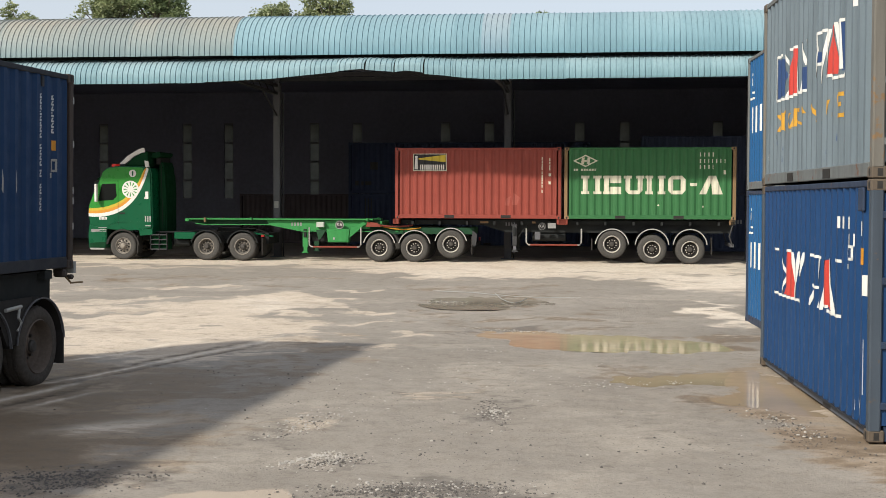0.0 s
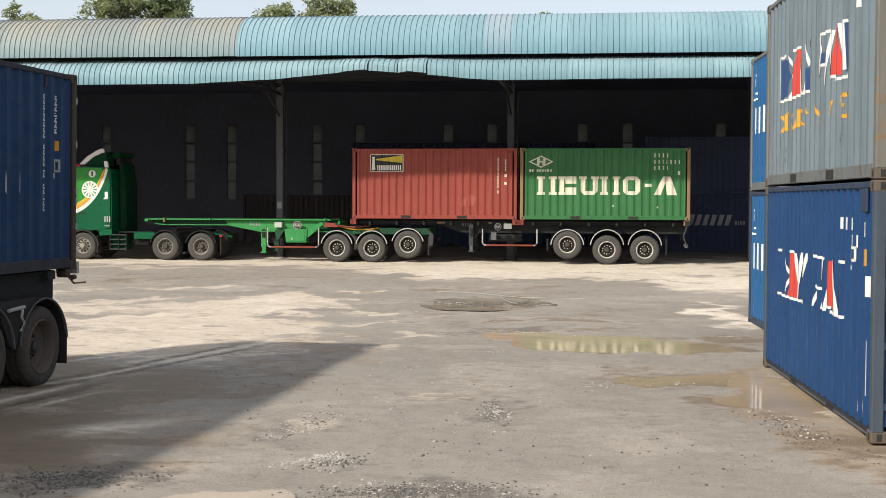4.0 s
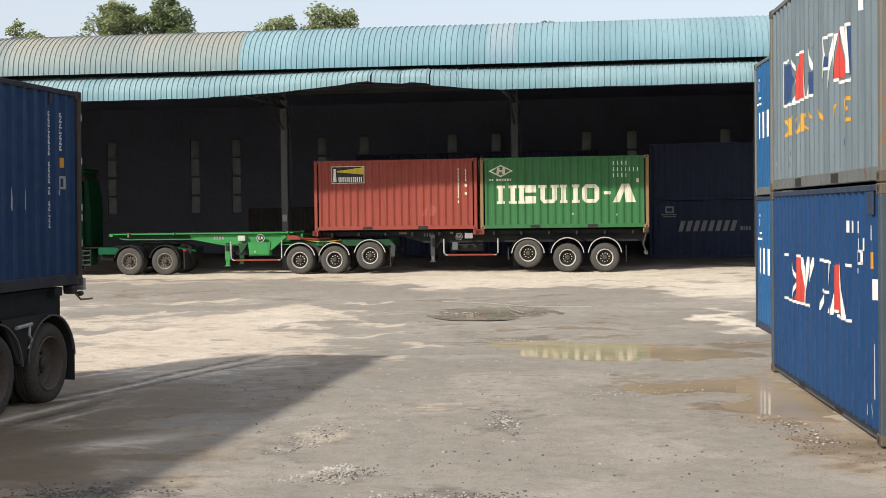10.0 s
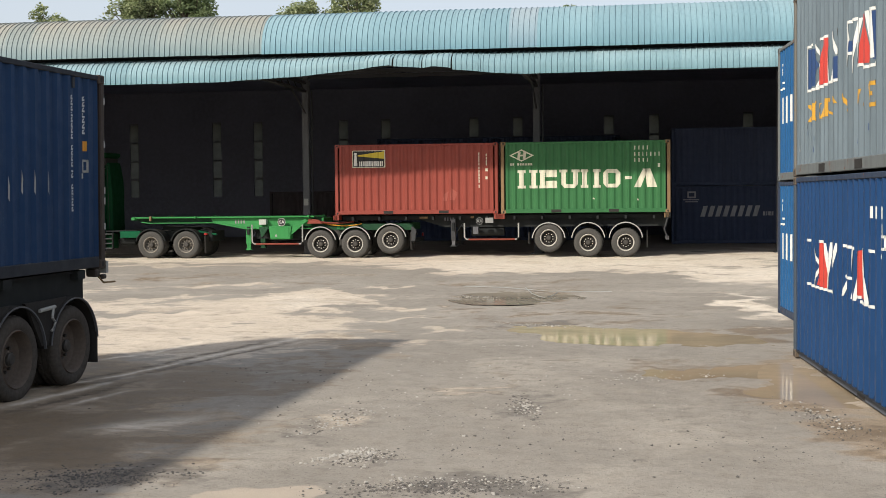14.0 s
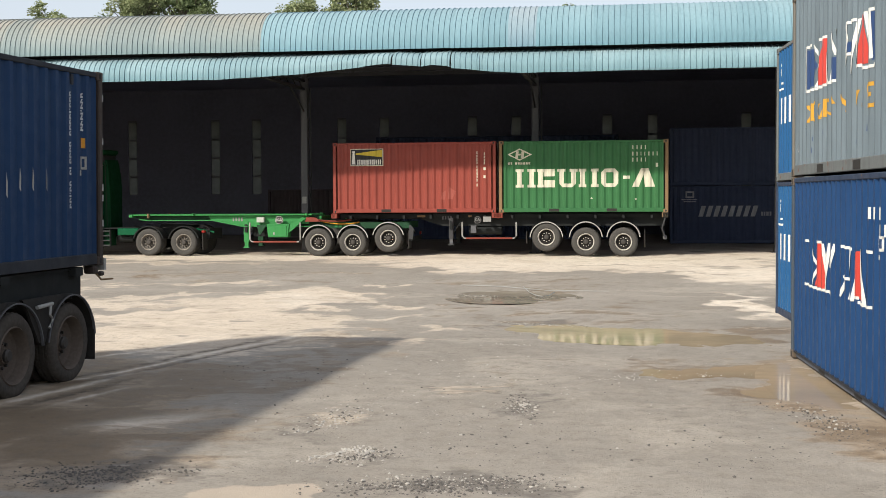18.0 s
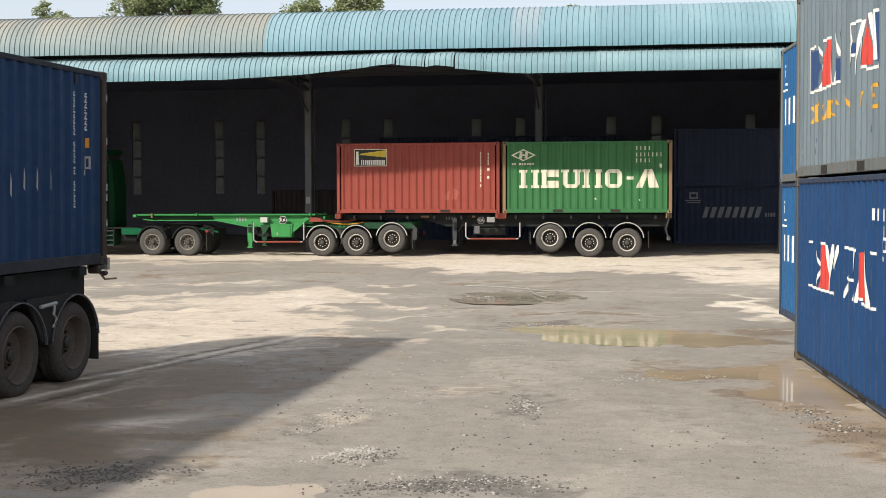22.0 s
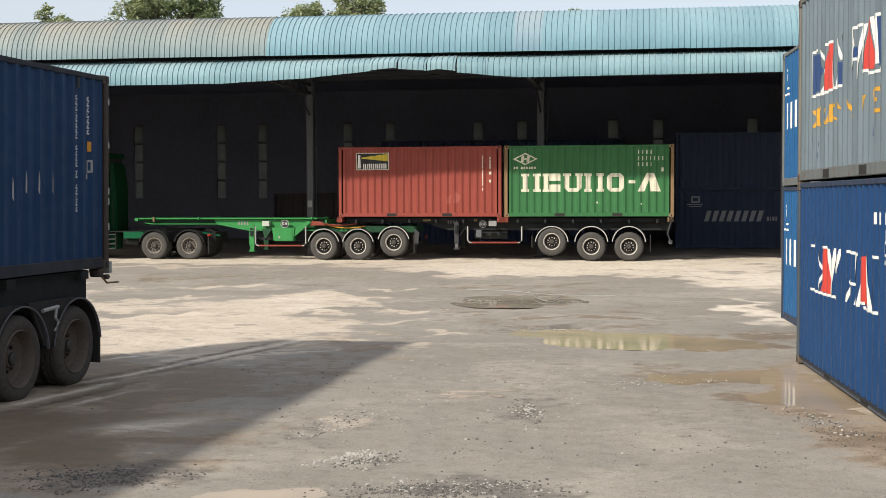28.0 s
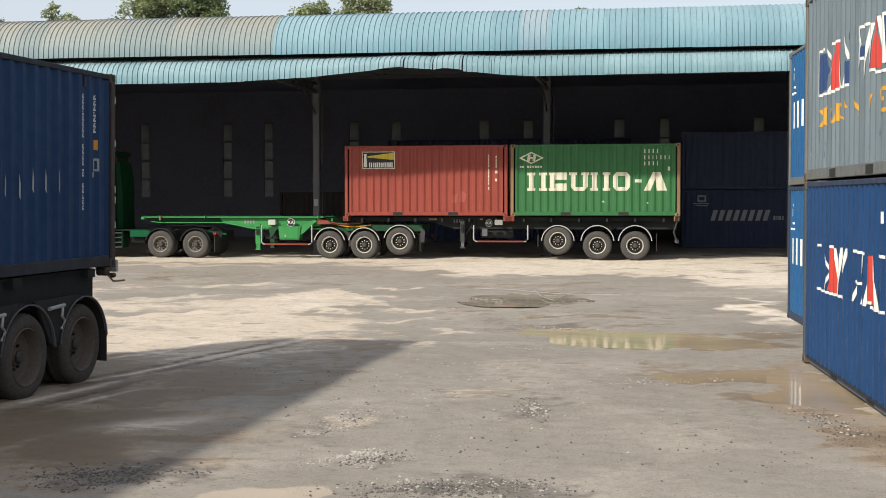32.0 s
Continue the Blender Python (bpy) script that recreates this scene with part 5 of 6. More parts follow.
def round_plate(parent, x, z, r, y, letters_, ink=WHITE):
    k = part("round_badge", prism(bmesh.new(), [(x + r * math.cos(t), z + r * math.sin(t)) for t in (2 * math.pi * j / 24 for j in range(24))], y - 0.004, y), ink, parent, "round black badge with a thin white rim")
    part("badge_field", prism(bmesh.new(), [(x + 0.93 * r * math.cos(t), z + 0.93 * r * math.sin(t)) for t in (2 * math.pi * j / 24 for j in range(24))], y - 0.006, y - 0.003), MARK_BLACK, k)
    cu = bpy.data.curves.new("badge_text", "FONT")
    cu.body, cu.size, cu.align_x, cu.align_y, cu.extrude = letters_, r * 1.12, "CENTER", "CENTER", 0.001
    cu.materials.append(ink)
    o = new("badge_text", cu)
    o.parent = k
    o.matrix_basis = pose(x, y - 0.009, z, 90, 0, 0)


# ---- the tractor (nose towards -x), all in the truck's frame; z from the ground
def bezier(p0, p1, p2, n=16):
    return [tuple((1 - t) ** 2 * a + 2 * t * (1 - t) * b + t * t * c for a, b, c in zip(p0, p1, p2)) for t in (k / n for k in range(n + 1))]


def ribbon(lower, upper):
    return [[lower[i], lower[i + 1], upper[i + 1], upper[i]] for i in range(len(lower) - 1)]


SIDE = [(-20, 0.0), (20, 0.0)]
truck = thing("truck_tractor", TRUCK_FRAME.copy(), "green road tractor with white and orange sweeping stripes", "truck")
arch = [(-10.38 + 0.64 * math.cos(radians(a)), 0.49 + 0.64 * math.sin(radians(a))) for a in range(176, -1, -16)]
upper_out = [(-11.68, 1.30), (-11.70, 1.60), (-11.66, 2.10), (-11.56, 2.42), (-11.24, 3.08), (-11.16, 3.32), (-10.98, 3.45), (-10.62, 3.52), (-9.62, 3.50), (-9.30, 3.44), (-9.24, 3.2), (-9.22, 1.16)]
part("cab_body", prism(bmesh.new(), upper_out + [(-9.76, 1.16)] + [p for p in arch[::-1] if p[1] > 1.0] + [(-11.02, 1.16), (-11.4, 1.18)], 0.0, 2.48, bevel=0.05), TEAL, truck, smooth=True)
part("bumper", prism(bmesh.new(), [(-11.70, 0.42), (-11.74, 0.9), (-11.70, 1.32), (-11.02, 1.18), (-11.02, 0.55), (-11.12, 0.42)], -0.005, 2.485, bevel=0.03), TEAL, truck, smooth=True)
part("bumper_lip", B(-11.66, -11.1, 0.0, 2.48, 0.36, 0.43, bevel=0.01), GALV, truck, "pale strip under the bumper")
part("rear_step_panel", prism(bmesh.new(), [(-9.76, 1.16), (-9.22, 1.16), (-9.22, 0.95), (-9.70, 0.90)], 0.01, 2.47), TEAL, truck)
# light green upper field, stripes
low_w = bezier((-11.71, 1.62), (-9.90, 1.43), (-9.345, 3.40))
top_w = bezier((-11.71, 1.74), (-9.95, 1.60), (-9.42, 3.47))
top_o = bezier((-11.70, 1.84), (-10.03, 1.76), (-9.50, 3.40))
top_y = bezier((-11.69, 1.93), (-10.10, 1.90), (-9.57, 3.30))
part("stripe", marks(ribbon(low_w, top_w), SIDE, 0.006), WHITE, truck, "white sweeping stripe")
part("stripe", marks(ribbon(top_w, top_o), SIDE, 0.006), MARK_ORANGE, truck, "orange sweeping stripe")
part("stripe", marks(ribbon(top_o, top_y), SIDE, 0.006), MARK_YELLOW, truck, "yellow sweeping stripe")
field = []
for a, b in zip(top_y, top_y[1:]):
    def roof_z(x):
        pts = [(-11.70, 2.0), (-11.64, 2.12), (-11.54, 2.42), (-11.22, 3.06), (-11.13, 3.30), (-10.96, 3.41), (-10.6, 3.475), (-9.62, 3.46), (-9.3, 3.4)]
        for (xa, za), (xb, zb) in zip(pts, pts[1:]):
            if xa <= x <= xb:
                return za + (zb - za) * (x - xa) / (xb - xa)
        return 3.4
    field.append([a, b, (b[0], max(b[1], roof_z(b[0]))), (a[0], max(a[1], roof_z(a[0])))])
part("upper_panel", marks(field, SIDE, 0.004), TRUCK_GREEN, truck, "bright green upper cab side")
part("door_window", prism(bmesh.new(), [(-11.34, 2.20), (-11.18, 2.84), (-10.64, 2.86), (-10.60, 2.38), (-10.74, 2.24)], -0.010, 0.0), GLASS, truck, "dark side window")
part("windscreen", prism(bmesh.new(), [(-11.675, 2.12), (-11.585, 2.42), (-11.27, 3.06), (-11.25, 3.05), (-11.55, 2.42), (-11.64, 2.12)], 0.10, 2.38), GLASS, truck)
part("sun_visor", prism(bmesh.new(), [(-11.40, 2.98), (-11.38, 3.04), (-11.16, 3.18), (-11.18, 3.08)], 0.05, 2.43), FAIRING, truck)
part("wheel_mark", marks([[(-10.06, 2.64), (-10.06 + 0.33 * math.cos(a), 2.64 + 0.33 * math.sin(a)), (-10.06 + 0.33 * math.cos(a + 0.32), 2.64 + 0.33 * math.sin(a + 0.32))] for a in (2 * math.pi * k / 20 for k in range(20))], SIDE, 0.010), WHITE, truck, "round white wheel-shaped mark")
mark_parts("wheel_mark_spoke", [[(-10.06 + 0.10 * math.cos(a), 2.64 + 0.10 * math.sin(a)), (-10.06 + 0.27 * math.cos(a - 0.11), 2.64 + 0.27 * math.sin(a - 0.11)), (-10.06 + 0.27 * math.cos(a + 0.11), 2.64 + 0.27 * math.sin(a + 0.11))] for a in (2 * math.pi * k / 12 for k in range(12))], SIDE, TRUCK_GREEN, truck, 0.013)
part("small_round_mark", marks([[(-9.97 + 0.14 * math.cos(a), 3.24 + 0.14 * math.sin(a)) for a in (2 * math.pi * k / 14 for k in range(14))]], SIDE, 0.010), WHITE, truck)
part("small_round_mark", marks([rect(-10.0, -9.94, 3.15, 3.33)], SIDE, 0.013), TEAL, truck)
mark_parts("side_lettering", [rect(-9.48, -9.36, 2.28, 2.56), rect(-9.52, -9.46, 2.28, 2.34)], SIDE, WHITE, truck, 0.010)
mark_parts("side_lettering", [rect(-9.50 + k * 0.09, -9.45 + k * 0.09, 1.42, 1.64) for k in range(3)] + [rect(-9.50, -9.28, 1.26, 1.29)], SIDE, GALV, truck, 0.010)
mark_parts("side_lettering", [rect(-11.3 + k * 0.055, -11.26 + k * 0.055, 1.50, 1.60) for k in range(6)], SIDE, WHITE, truck, 0.010)
mark_parts("side_lettering", [rect(-11.34, -11.02, 1.05 + 0.065 * k, 1.075 + 0.065 * k, 0.02) for k in range(3)], SIDE, GALV, truck, 0.010)
part("headlamp", prism(bmesh.new(), [(-11.60, 1.02), (-11.30, 1.05), (-11.28, 1.14), (-11.62, 1.14)], -0.012, -0.004), STEEL_PALE, truck)
part("door_seam", marks([rect(-10.545, -10.535, 1.30, 2.96), rect(-11.15, -10.54, 2.95, 2.96)], SIDE, 0.015), CHASSIS_DARK, truck)
part("lower_skirt", prism(bmesh.new(), [(-11.66, 0.45), (-11.68, 0.62), (-11.04, 0.66), (-11.04, 0.56), (-11.12, 0.45)], -0.012, -0.004), FAIRING, truck)
part("door_handle", B(-10.5, -10.28, -0.02, 0.0, 1.72, 1.77), BLACKPART, truck)
part("side_crease", prism(bmesh.new(), [(-11.0, 1.30), (-10.6, 1.44), (-9.24, 1.40), (-9.24, 1.37), (-10.6, 1.40), (-10.98, 1.26)], -0.012, 0.0), TEAL, truck)
for y0, y1 in ((-0.26, -0.08), (2.56, 2.74)):
    mir = part("mirror", B(-11.38, -11.29, y0, y1, 2.16, 2.84, bevel=0.02), WHITE if y0 < 0 else BLACKPART, truck, "white upright mirror housing")
    part("mirror_arm", tube(bmesh.new(), [(-11.42, (y0 + y1) / 2, 2.9), (-11.25, 0.05 if y0 < 0 else 2.43, 3.0)], 0.018, 6), BLACKPART, mir)
fin = [(-10.54, 3.60), (-10.22, 3.90), (-9.84, 4.12), (-9.64, 4.20), (-9.56, 4.18), (-9.54, 4.04), (-9.70, 4.02), (-9.80, 3.95), (-9.98, 3.90), (-10.10, 3.78), (-10.32, 3.60)]
part("roof_fin", prism(bmesh.new(), fin, 0.12, 0.18, bevel=0.01), WHITE, truck, "curved white roof deflector edge")
part("roof_deflector", prism(bmesh.new(), [(-10.36, 3.53), (-10.06, 3.80), (-9.74, 4.00), (-9.52, 4.08), (-9.46, 4.04), (-9.46, 3.5)], 0.2, 2.42, bevel=0.03), FAIRING, truck)
part("rear_corner_trim", prism(bmesh.new(), [(-9.48, 3.48), (-9.33, 3.48), (-9.37, 3.70), (-9.51, 3.72)], 0.0, 0.06), WHITE, truck)
part("beacon_lamp", B(-10.98, -10.80, 0.45, 0.85, 3.50, 3.61, bevel=0.02), BEACON, truck, "red roof beacon bar")
fair = [(-9.20, 1.05), (-9.20, 3.64), (-9.08, 3.68), (-9.02, 3.5), (-8.97, 3.1), (-8.93, 2.5), (-8.92, 1.05)]
part("fairing_cap", prism(bmesh.new(), [(-9.44, 3.84), (-9.42, 4.00), (-9.16, 4.07), (-9.08, 4.03), (-9.10, 3.94), (-9.25, 3.82)], 0.5, 1.98, bevel=0.04), FAIRING, truck, "dark green cap over the fairing", smooth=True)
part("fairing_post", B(-9.30, -9.14, 0.7, 1.8, 3.6, 3.85), BLACKPART, truck)
part("fairing_seam", prism(bmesh.new(), [(-9.06, 1.1), (-9.04, 1.1), (-9.10, 3.6), (-9.12, 3.6)], 0.692, 0.71), BLACKPART, truck)
part("rear_fairing", prism(bmesh.new(), fair, 0.70, 1.90, bevel=0.05), FAIRING, truck, "dark green fairing behind the cab", smooth=True)
for y in (0.80, 1.58):
    part("frame_rail", B(-11.0, -4.95, y, y + 0.08, 0.72, 1.02), CHASSIS_DARK, truck)
part("battery_box", B(-9.30, -8.70, 0.14, 0.72, 0.38, 0.96, bevel=0.02), FAIRING, truck)
for k in range(4):
    part("step_tread", B(-9.30, -8.66, 0.02, 0.13, 0.38 + 0.18 * k, 0.42 + 0.18 * k), STEEL_DARK, truck)
for x in (-9.31, -8.98, -8.68):
    part("step_side", B(x, x + 0.03, 0.02, 0.13, 0.36, 1.0), CHASSIS_DARK, truck)
part("air_tank", tube(bmesh.new(), [(-8.5, 0.5, 0.66), (-7.9, 0.5, 0.66)], 0.15, 16), CHASSIS_DARK, truck)
part("side_locker", B(-8.42, -7.60, 0.16, 0.6, 0.78, 1.04, bevel=0.02), TEAL, truck)
part("arch_liner", lathe(bmesh.new(), [(0.585, 0.0), (0.655, -0.012), (0.655, 0.02), (0.60, 0.30), (0.585, 0.0)], 20, 4, 172), BLACKPART, truck, at=(-10.38, 0, 0.49), smooth=True)
part("front_mudflap", B(-9.84, -9.79, 0.05, 0.5, 0.25, 0.9), BLACKPART, truck)
part("rear_mudflap", B(-5.02, -4.98, 0.06, 0.62, 0.22, 0.85), BLACKPART, truck)
part("tail_lamp", B(-5.05, -4.95, 0.1, 0.3, 0.88, 0.96), LAMP_RED, truck)
part("frame_end", B(-5.0, -4.86, 0.5, 1.95, 0.62, 1.02), CHASSIS_DARK, truck)
part("coupling_plate", prism(bmesh.new(), [(-6.95, 1.06), (-5.75, 1.06), (-5.65, 1.16), (-6.9, 1.20)], 0.75, 1.7), CHASSIS_DARK, truck)
part("rear_ramp", prism(bmesh.new(), [(-5.9, 1.06), (-4.7, 0.86), (-4.7, 0.92), (-5.9, 1.12)], 0.5, 0.62), TEAL, truck)
part("chassis_top", B(-9.2, -7.8, 0.30, 2.1, 1.02, 1.06), CHASSIS_DARK, truck)
wheel(truck, -10.38, 0.06, 0.515, False, key=STEER)
wheel(truck, -10.38, 2.42, 0.515, False, True, key=STEER)
part("axle_beam", tube(bmesh.new(), [(-10.38, 0.3, 0.515), (-10.38, 2.2, 0.515)], 0.06, 8), CHASSIS_DARK, truck)
for x in (-7.13, -5.74):
    axle(truck, x, 0.515)
    fender(truck, x, 0.515, 0.585, 14, 166, BLACKPART, CHASSIS_DARK)

# ---- the empty lead trailer, a green skeletal frame
lead = thing("skeletal_trailer", TRUCK_FRAME.copy(), "empty green skeletal trailer coupled behind the tractor", "trailer")
beam = [(-7.92, 1.52), (-7.92, 1.46), (-7.5, 1.34), (-4.75, 1.33), (-3.55, 1.11), (-0.7, 1.11), (-0.2, 1.18), (-0.9, 1.52)]
for y in (0.42, 1.92):
    # Web colour carries the shade under the top flange.
    part("main_beam", prism(bmesh.new(), beam, y, y + 0.03), CHASSIS_DULL_SHADED, lead)
    part("top_flange", B(-7.95, -0.85, y - (0.30 if y < 1 else 0.1), y + (0.12 if y < 1 else 0.3), 1.515, 1.565, bevel=0.006), CHASSIS_GREEN, lead)
    part("bottom_flange", prism(bmesh.new(), [(-7.62, 1.36), (-7.3, 1.32), (-4.75, 1.32), (-3.55, 1.085), (-0.7, 1.085), (-0.7, 1.115), (-3.54, 1.115), (-4.74, 1.350), (-7.3, 1.352), (-7.62, 1.39)], y - (0.24 if y < 1 else 0.08), y + 0.11), CHASSIS_GREEN, lead)
    part("rear_beam", prism(bmesh.new(), [(-0.9, 1.02), (2.85, 1.02), (2.85, 1.26), (-0.3, 1.26), (-0.9, 1.50)], y, y + 0.03), CHASSIS_DULL_SHADED, lead)
for k in range(9):
    x = -7.5 + k * 0.98
    part("cross_member", B(x, x + 0.08, 0.44, 1.94, 1.38, 1.49), CHASSIS_GREEN, lead)
part("front_bolster", B(-7.98, -7.84, 0.06, 2.38, 1.45, 1.56, bevel=0.01), CHASSIS_GREEN, lead)
for x in (-7.22, -5.45, -1.05):
    for y in (0.04, 2.30):
        part("twist_lock", B(x - 0.035, x + 0.035, y, y + 0.10, 1.42 if x < -7 else 1.50, 1.60, bevel=0.012), RUSTY if x < -7 else CHASSIS_GREEN, lead)
bx = part("tool_box", prism(bmesh.new(), [(-2.58, 1.20), (-2.52, 0.70), (-1.76, 0.70), (-1.70, 1.20)], 0.06, 0.5, bevel=0.012), CHASSIS_GREEN, lead, "green side locker")
part("locker_bracket", prism(bmesh.new(), [(-2.98, 1.16), (-2.90, 0.80), (-2.84, 0.80), (-2.60, 1.16)], 0.14, 0.2), CHASSIS_DULL_SHADED, lead)
part("locker_bracket", prism(bmesh.new(), [(-1.70, 1.18), (-1.74, 0.86), (-1.58, 0.98), (-1.10, 1.40), (-1.2, 1.46)], 0.10, 0.16), CHASSIS_GREEN, lead)
part("rear_frame", B(-3.2, -1.1, 0.45, 0.5, 0.72, 1.1), CHASSIS_DARK, lead)
part("locker_door", B(-2.50, -1.80, 0.045, 0.062, 0.74, 1.14, bevel=0.006), CHASSIS_GREEN, bx)
part("locker_latch", B(-2.32, -2.26, 0.03, 0.05, 0.80, 0.88), GALV, bx)
part("side_panel", prism(bmesh.new(), [(-4.9, 1.50), (-1.0, 1.50), (-1.0, 1.20), (-3.6, 1.10), (-4.8, 1.34)], 0.26, 0.29), CHASSIS_GREEN, lead)
part("weight_plate", B(-2.95, -2.68, 0.035, 0.262, 1.26, 1.45), plain("dusty_white_plate", (0.40, 0.43, 0.38), 0.6), lead, "white weight plate")
round_plate(lead, -2.08, 1.345, 0.15, 0.045, "KA")
mark_parts("frame_lettering", [rect(-3.95 + k * 0.11, -3.89 + k * 0.11, 1.30, 1.44) for k in range(4)], [(-9, 0.26), (9, 0.26)], STEEL_PALE, lead, 0.004)
guard(lead, -3.22, -1.28, 0.53, 1.25)
landing_leg(lead, -3.42, 0.30, 1.30, CHASSIS_GREEN, CHASSIS_GREEN, CHASSIS_DULL_SHADED, 0.10)
part("air_hose", tube(bmesh.new(), bezier((-1.2, 0.3, 1.50), (-0.4, 0.25, 1.18), (0.6, 0.4, 1.34)), 0.03, 6), CHASSIS_RED, lead, "red coiled air hose")
part("air_hose", tube(bmesh.new(), bezier((-1.0, 0.4, 1.44), (0.0, 0.3, 1.05), (0.9, 0.4, 1.25)), 0.022, 6), MARK_ORANGE, lead)
part("coupling_bracket", prism(bmesh.new(), [(-1.12, 1.28), (-0.55, 1.28), (-0.68, 1.42), (-1.06, 1.46)], 0.15, 0.2), CHASSIS_RED, lead)
part("coupling_plate", prism(bmesh.new(), [(-0.2, 1.24), (1.6, 1.24), (1.5, 1.30), (-0.1, 1.32)], 0.7, 1.75), CHASSIS_DARK, lead)
for x, z, rolls in ((-0.59, 0.515, True), (0.72, 0.515, True), (2.06, 0.66, False)):
    axle(lead, x, z, rolls=rolls, key=DARKED)
    fender(lead, x, z + 0.05 if rolls else 0.66, 0.575, 12, 168)
part("mudflap", B(2.80, 2.84, 0.05, 0.6, 0.28, 0.95), BLACKPART, lead)
part("rear_bumper", B(2.80, 2.92, 0.1, 2.34, 0.55, 0.70), CHASSIS_DARK, lead)
part("tail_bracket", prism(bmesh.new(), [(2.84, 0.62), (2.98, 0.62), (3.02, 1.02), (2.90, 1.14), (2.84, 1.14)], 0.04, 0.09, bevel=0.006), STEEL_DARK, lead)
for y in (0.1, 2.2):
    part("tail_lamp", B(2.86, 2.92, y, y + 0.12, 0.74, 0.86), LAMP_RED, lead)
for k in range(4):
    mark_parts("frame_lettering", [rect(-0.05 + k * 0.17, 0.06 + k * 0.17, 1.08, 1.22)], [(-9, 0.42), (9, 0.42)], CHASSIS_GREEN, lead, 0.004)

# ---- the loaded rear trailer
rear = thing("container_trailer", TRUCK_FRAME.copy(), "dark loaded container trailer with three axles and white-edged mudguards", "trailer")
for y in (0.50, 1.84):
    part("main_beam", prism(bmesh.new(), [(-0.1, 1.57), (-0.1, 1.38), (3.2, 1.36), (4.0, 1.10), (12.1, 1.10), (12.1, 1.57)], y, y + 0.1), CHASSIS_DARK, rear)
for x in (-0.05, 5.98, 12.04):
    part("bolster", B(x, x + 0.18 if x != 5.98 else x + 0.26, 0.0, 2.44, 1.40, 1.575), CHASSIS_RED if x < 6 else CHASSIS_DARK, rear)
for x, w in ((-0.08, 0.18), (5.90, 0.40), (12.0, 0.2)):
    for y in (0.0, 2.30):
        part("twist_lock", B(x, x + w, y, y + 0.14, 1.40, 1.58, bevel=0.015), CHASSIS_RED if x < 11 else RUSTY, rear, "rust-red locking block")
for k in range(12):
    x = 0.6 + k * 1.0
    part("cross_member", B(x, x + 0.08, 0.06, 2.38, 1.38, 1.5), CHASSIS_DARK, rear)
part("side_rail", B(0.2, 11.9, 0.34, 0.40, 1.40, 1.54), CHASSIS_DARK, rear)
mark_parts("tarnished_mark", [rect(3.1, 3.4, 1.43, 1.50), rect(5.0, 5.12, 1.43, 1.50)], [(-1, 0.34), (13, 0.34)], RUSTY, rear, 0.003)
part("weight_plate", B(5.58, 5.87, 0.05, 0.06, 1.26, 1.45), STEEL_PALE, rear, "white weight plate")
round_plate(rear, 5.37, 1.33, 0.13, 0.055, "KA", STEEL_PALE)
mark_parts("frame_lettering", [rect(4.03 + k * 0.10, 4.08 + k * 0.10, 1.34, 1.46) for k in range(4)], [(-9, 0.34), (19, 0.34)], STEEL, rear, 0.004)
landing_leg(rear, 4.37, 0.40, 1.4, STEEL_DARK, STEEL, CHASSIS_DARK, 0.08)
guard(rear, 4.81, 6.79, 0.66, 1.25)
part("air_tank", tube(bmesh.new(), [(5.0, 0.7, 0.95), (6.2, 0.7, 0.95)], 0.17, 14), CHASSIS_DARK, rear)
part("valve_box", B(5.11, 5.30, 0.15, 0.4, 0.85, 1.12), STEEL, rear)
for x, z, rolls in ((7.88, 0.70, False), (9.3, 0.525, True), (10.64, 0.525, True)):
    axle(rear, x, z, rolls=rolls, key=DARKED)
    fender(rear, x, 0.66, 0.575, 4, 176)
part("mudflap", B(11.38, 11.41, 0.05, 0.6, 0.35, 0.95), BLACKPART, rear)
part("front_mudflap", B(7.14, 7.18, 0.05, 0.6, 0.48, 0.9), BLACKPART, rear)
for y in (0.05, 2.33):
    part("rear_post", tube(bmesh.new(), [(12.12, y, 1.4), (12.0, y, 1.0), (12.12, y, 0.68)], 0.03, 8), STEEL_DARK, rear)
part("rear_bumper", B(12.05, 12.17, 0.05, 2.39, 0.62, 0.74, bevel=0.01), STEEL, rear)

# ---- the parked trailer beside the camera, with a navy forty-foot box
L40 = 12.192
fwd = Vector((math.sin(-0.16836), -math.cos(-0.16836), 0))
PARK_TURN = math.degrees(math.atan2(-fwd.y, -fwd.x))
rear_corner = Vector((-4.9974, 17.1514, 1.5257))
o = rear_corner + fwd * L40
SIDEWAYS = Vector((-fwd.y, fwd.x, 0))
MIDLINE = Vector((o.x, o.y, 0.055)) - SIDEWAYS * 1.22
LEAN = Matrix.Translation(MIDLINE) @ Matrix.Rotation(radians(-0.8), 4, fwd) @ Matrix.Translation(-MIDLINE)  # it sags towards the yard
navy_box, prof = container("navy forty-foot container with scuffed paint on a parked trailer", LEAN @ Matrix.Translation(o) @ pose(0, 0, 0, 0, 0, PARK_TURN), L40, NAVY, NAVY_RAIL, post=DARK_RUST)
for x, count, skip, half in ((L40 - 0.845, 21, (8, 15), 0.036), (L40 - 0.525, 7, (), 0.030)):
    for k in range(count):
        if k not in skip:
            z = 2.215 - 0.072 * k
            bent = [[(x - half, z), (x + half, z), (x + half, z + 0.024), (x - half, z + 0.024)], [(x - half, z + 0.022), (x - half + 0.032, z + 0.022), (x + half, z + 0.060), (x + half - 0.032, z + 0.060)]]
            part("code_lettering", marks(bent[:1 + (k % 5 != 3)] + ([rect(x - half, x + half * 0.3, z + 0.040, z + 0.054)] if k % 3 == 0 else []), prof), MARK_CHALK, navy_box)
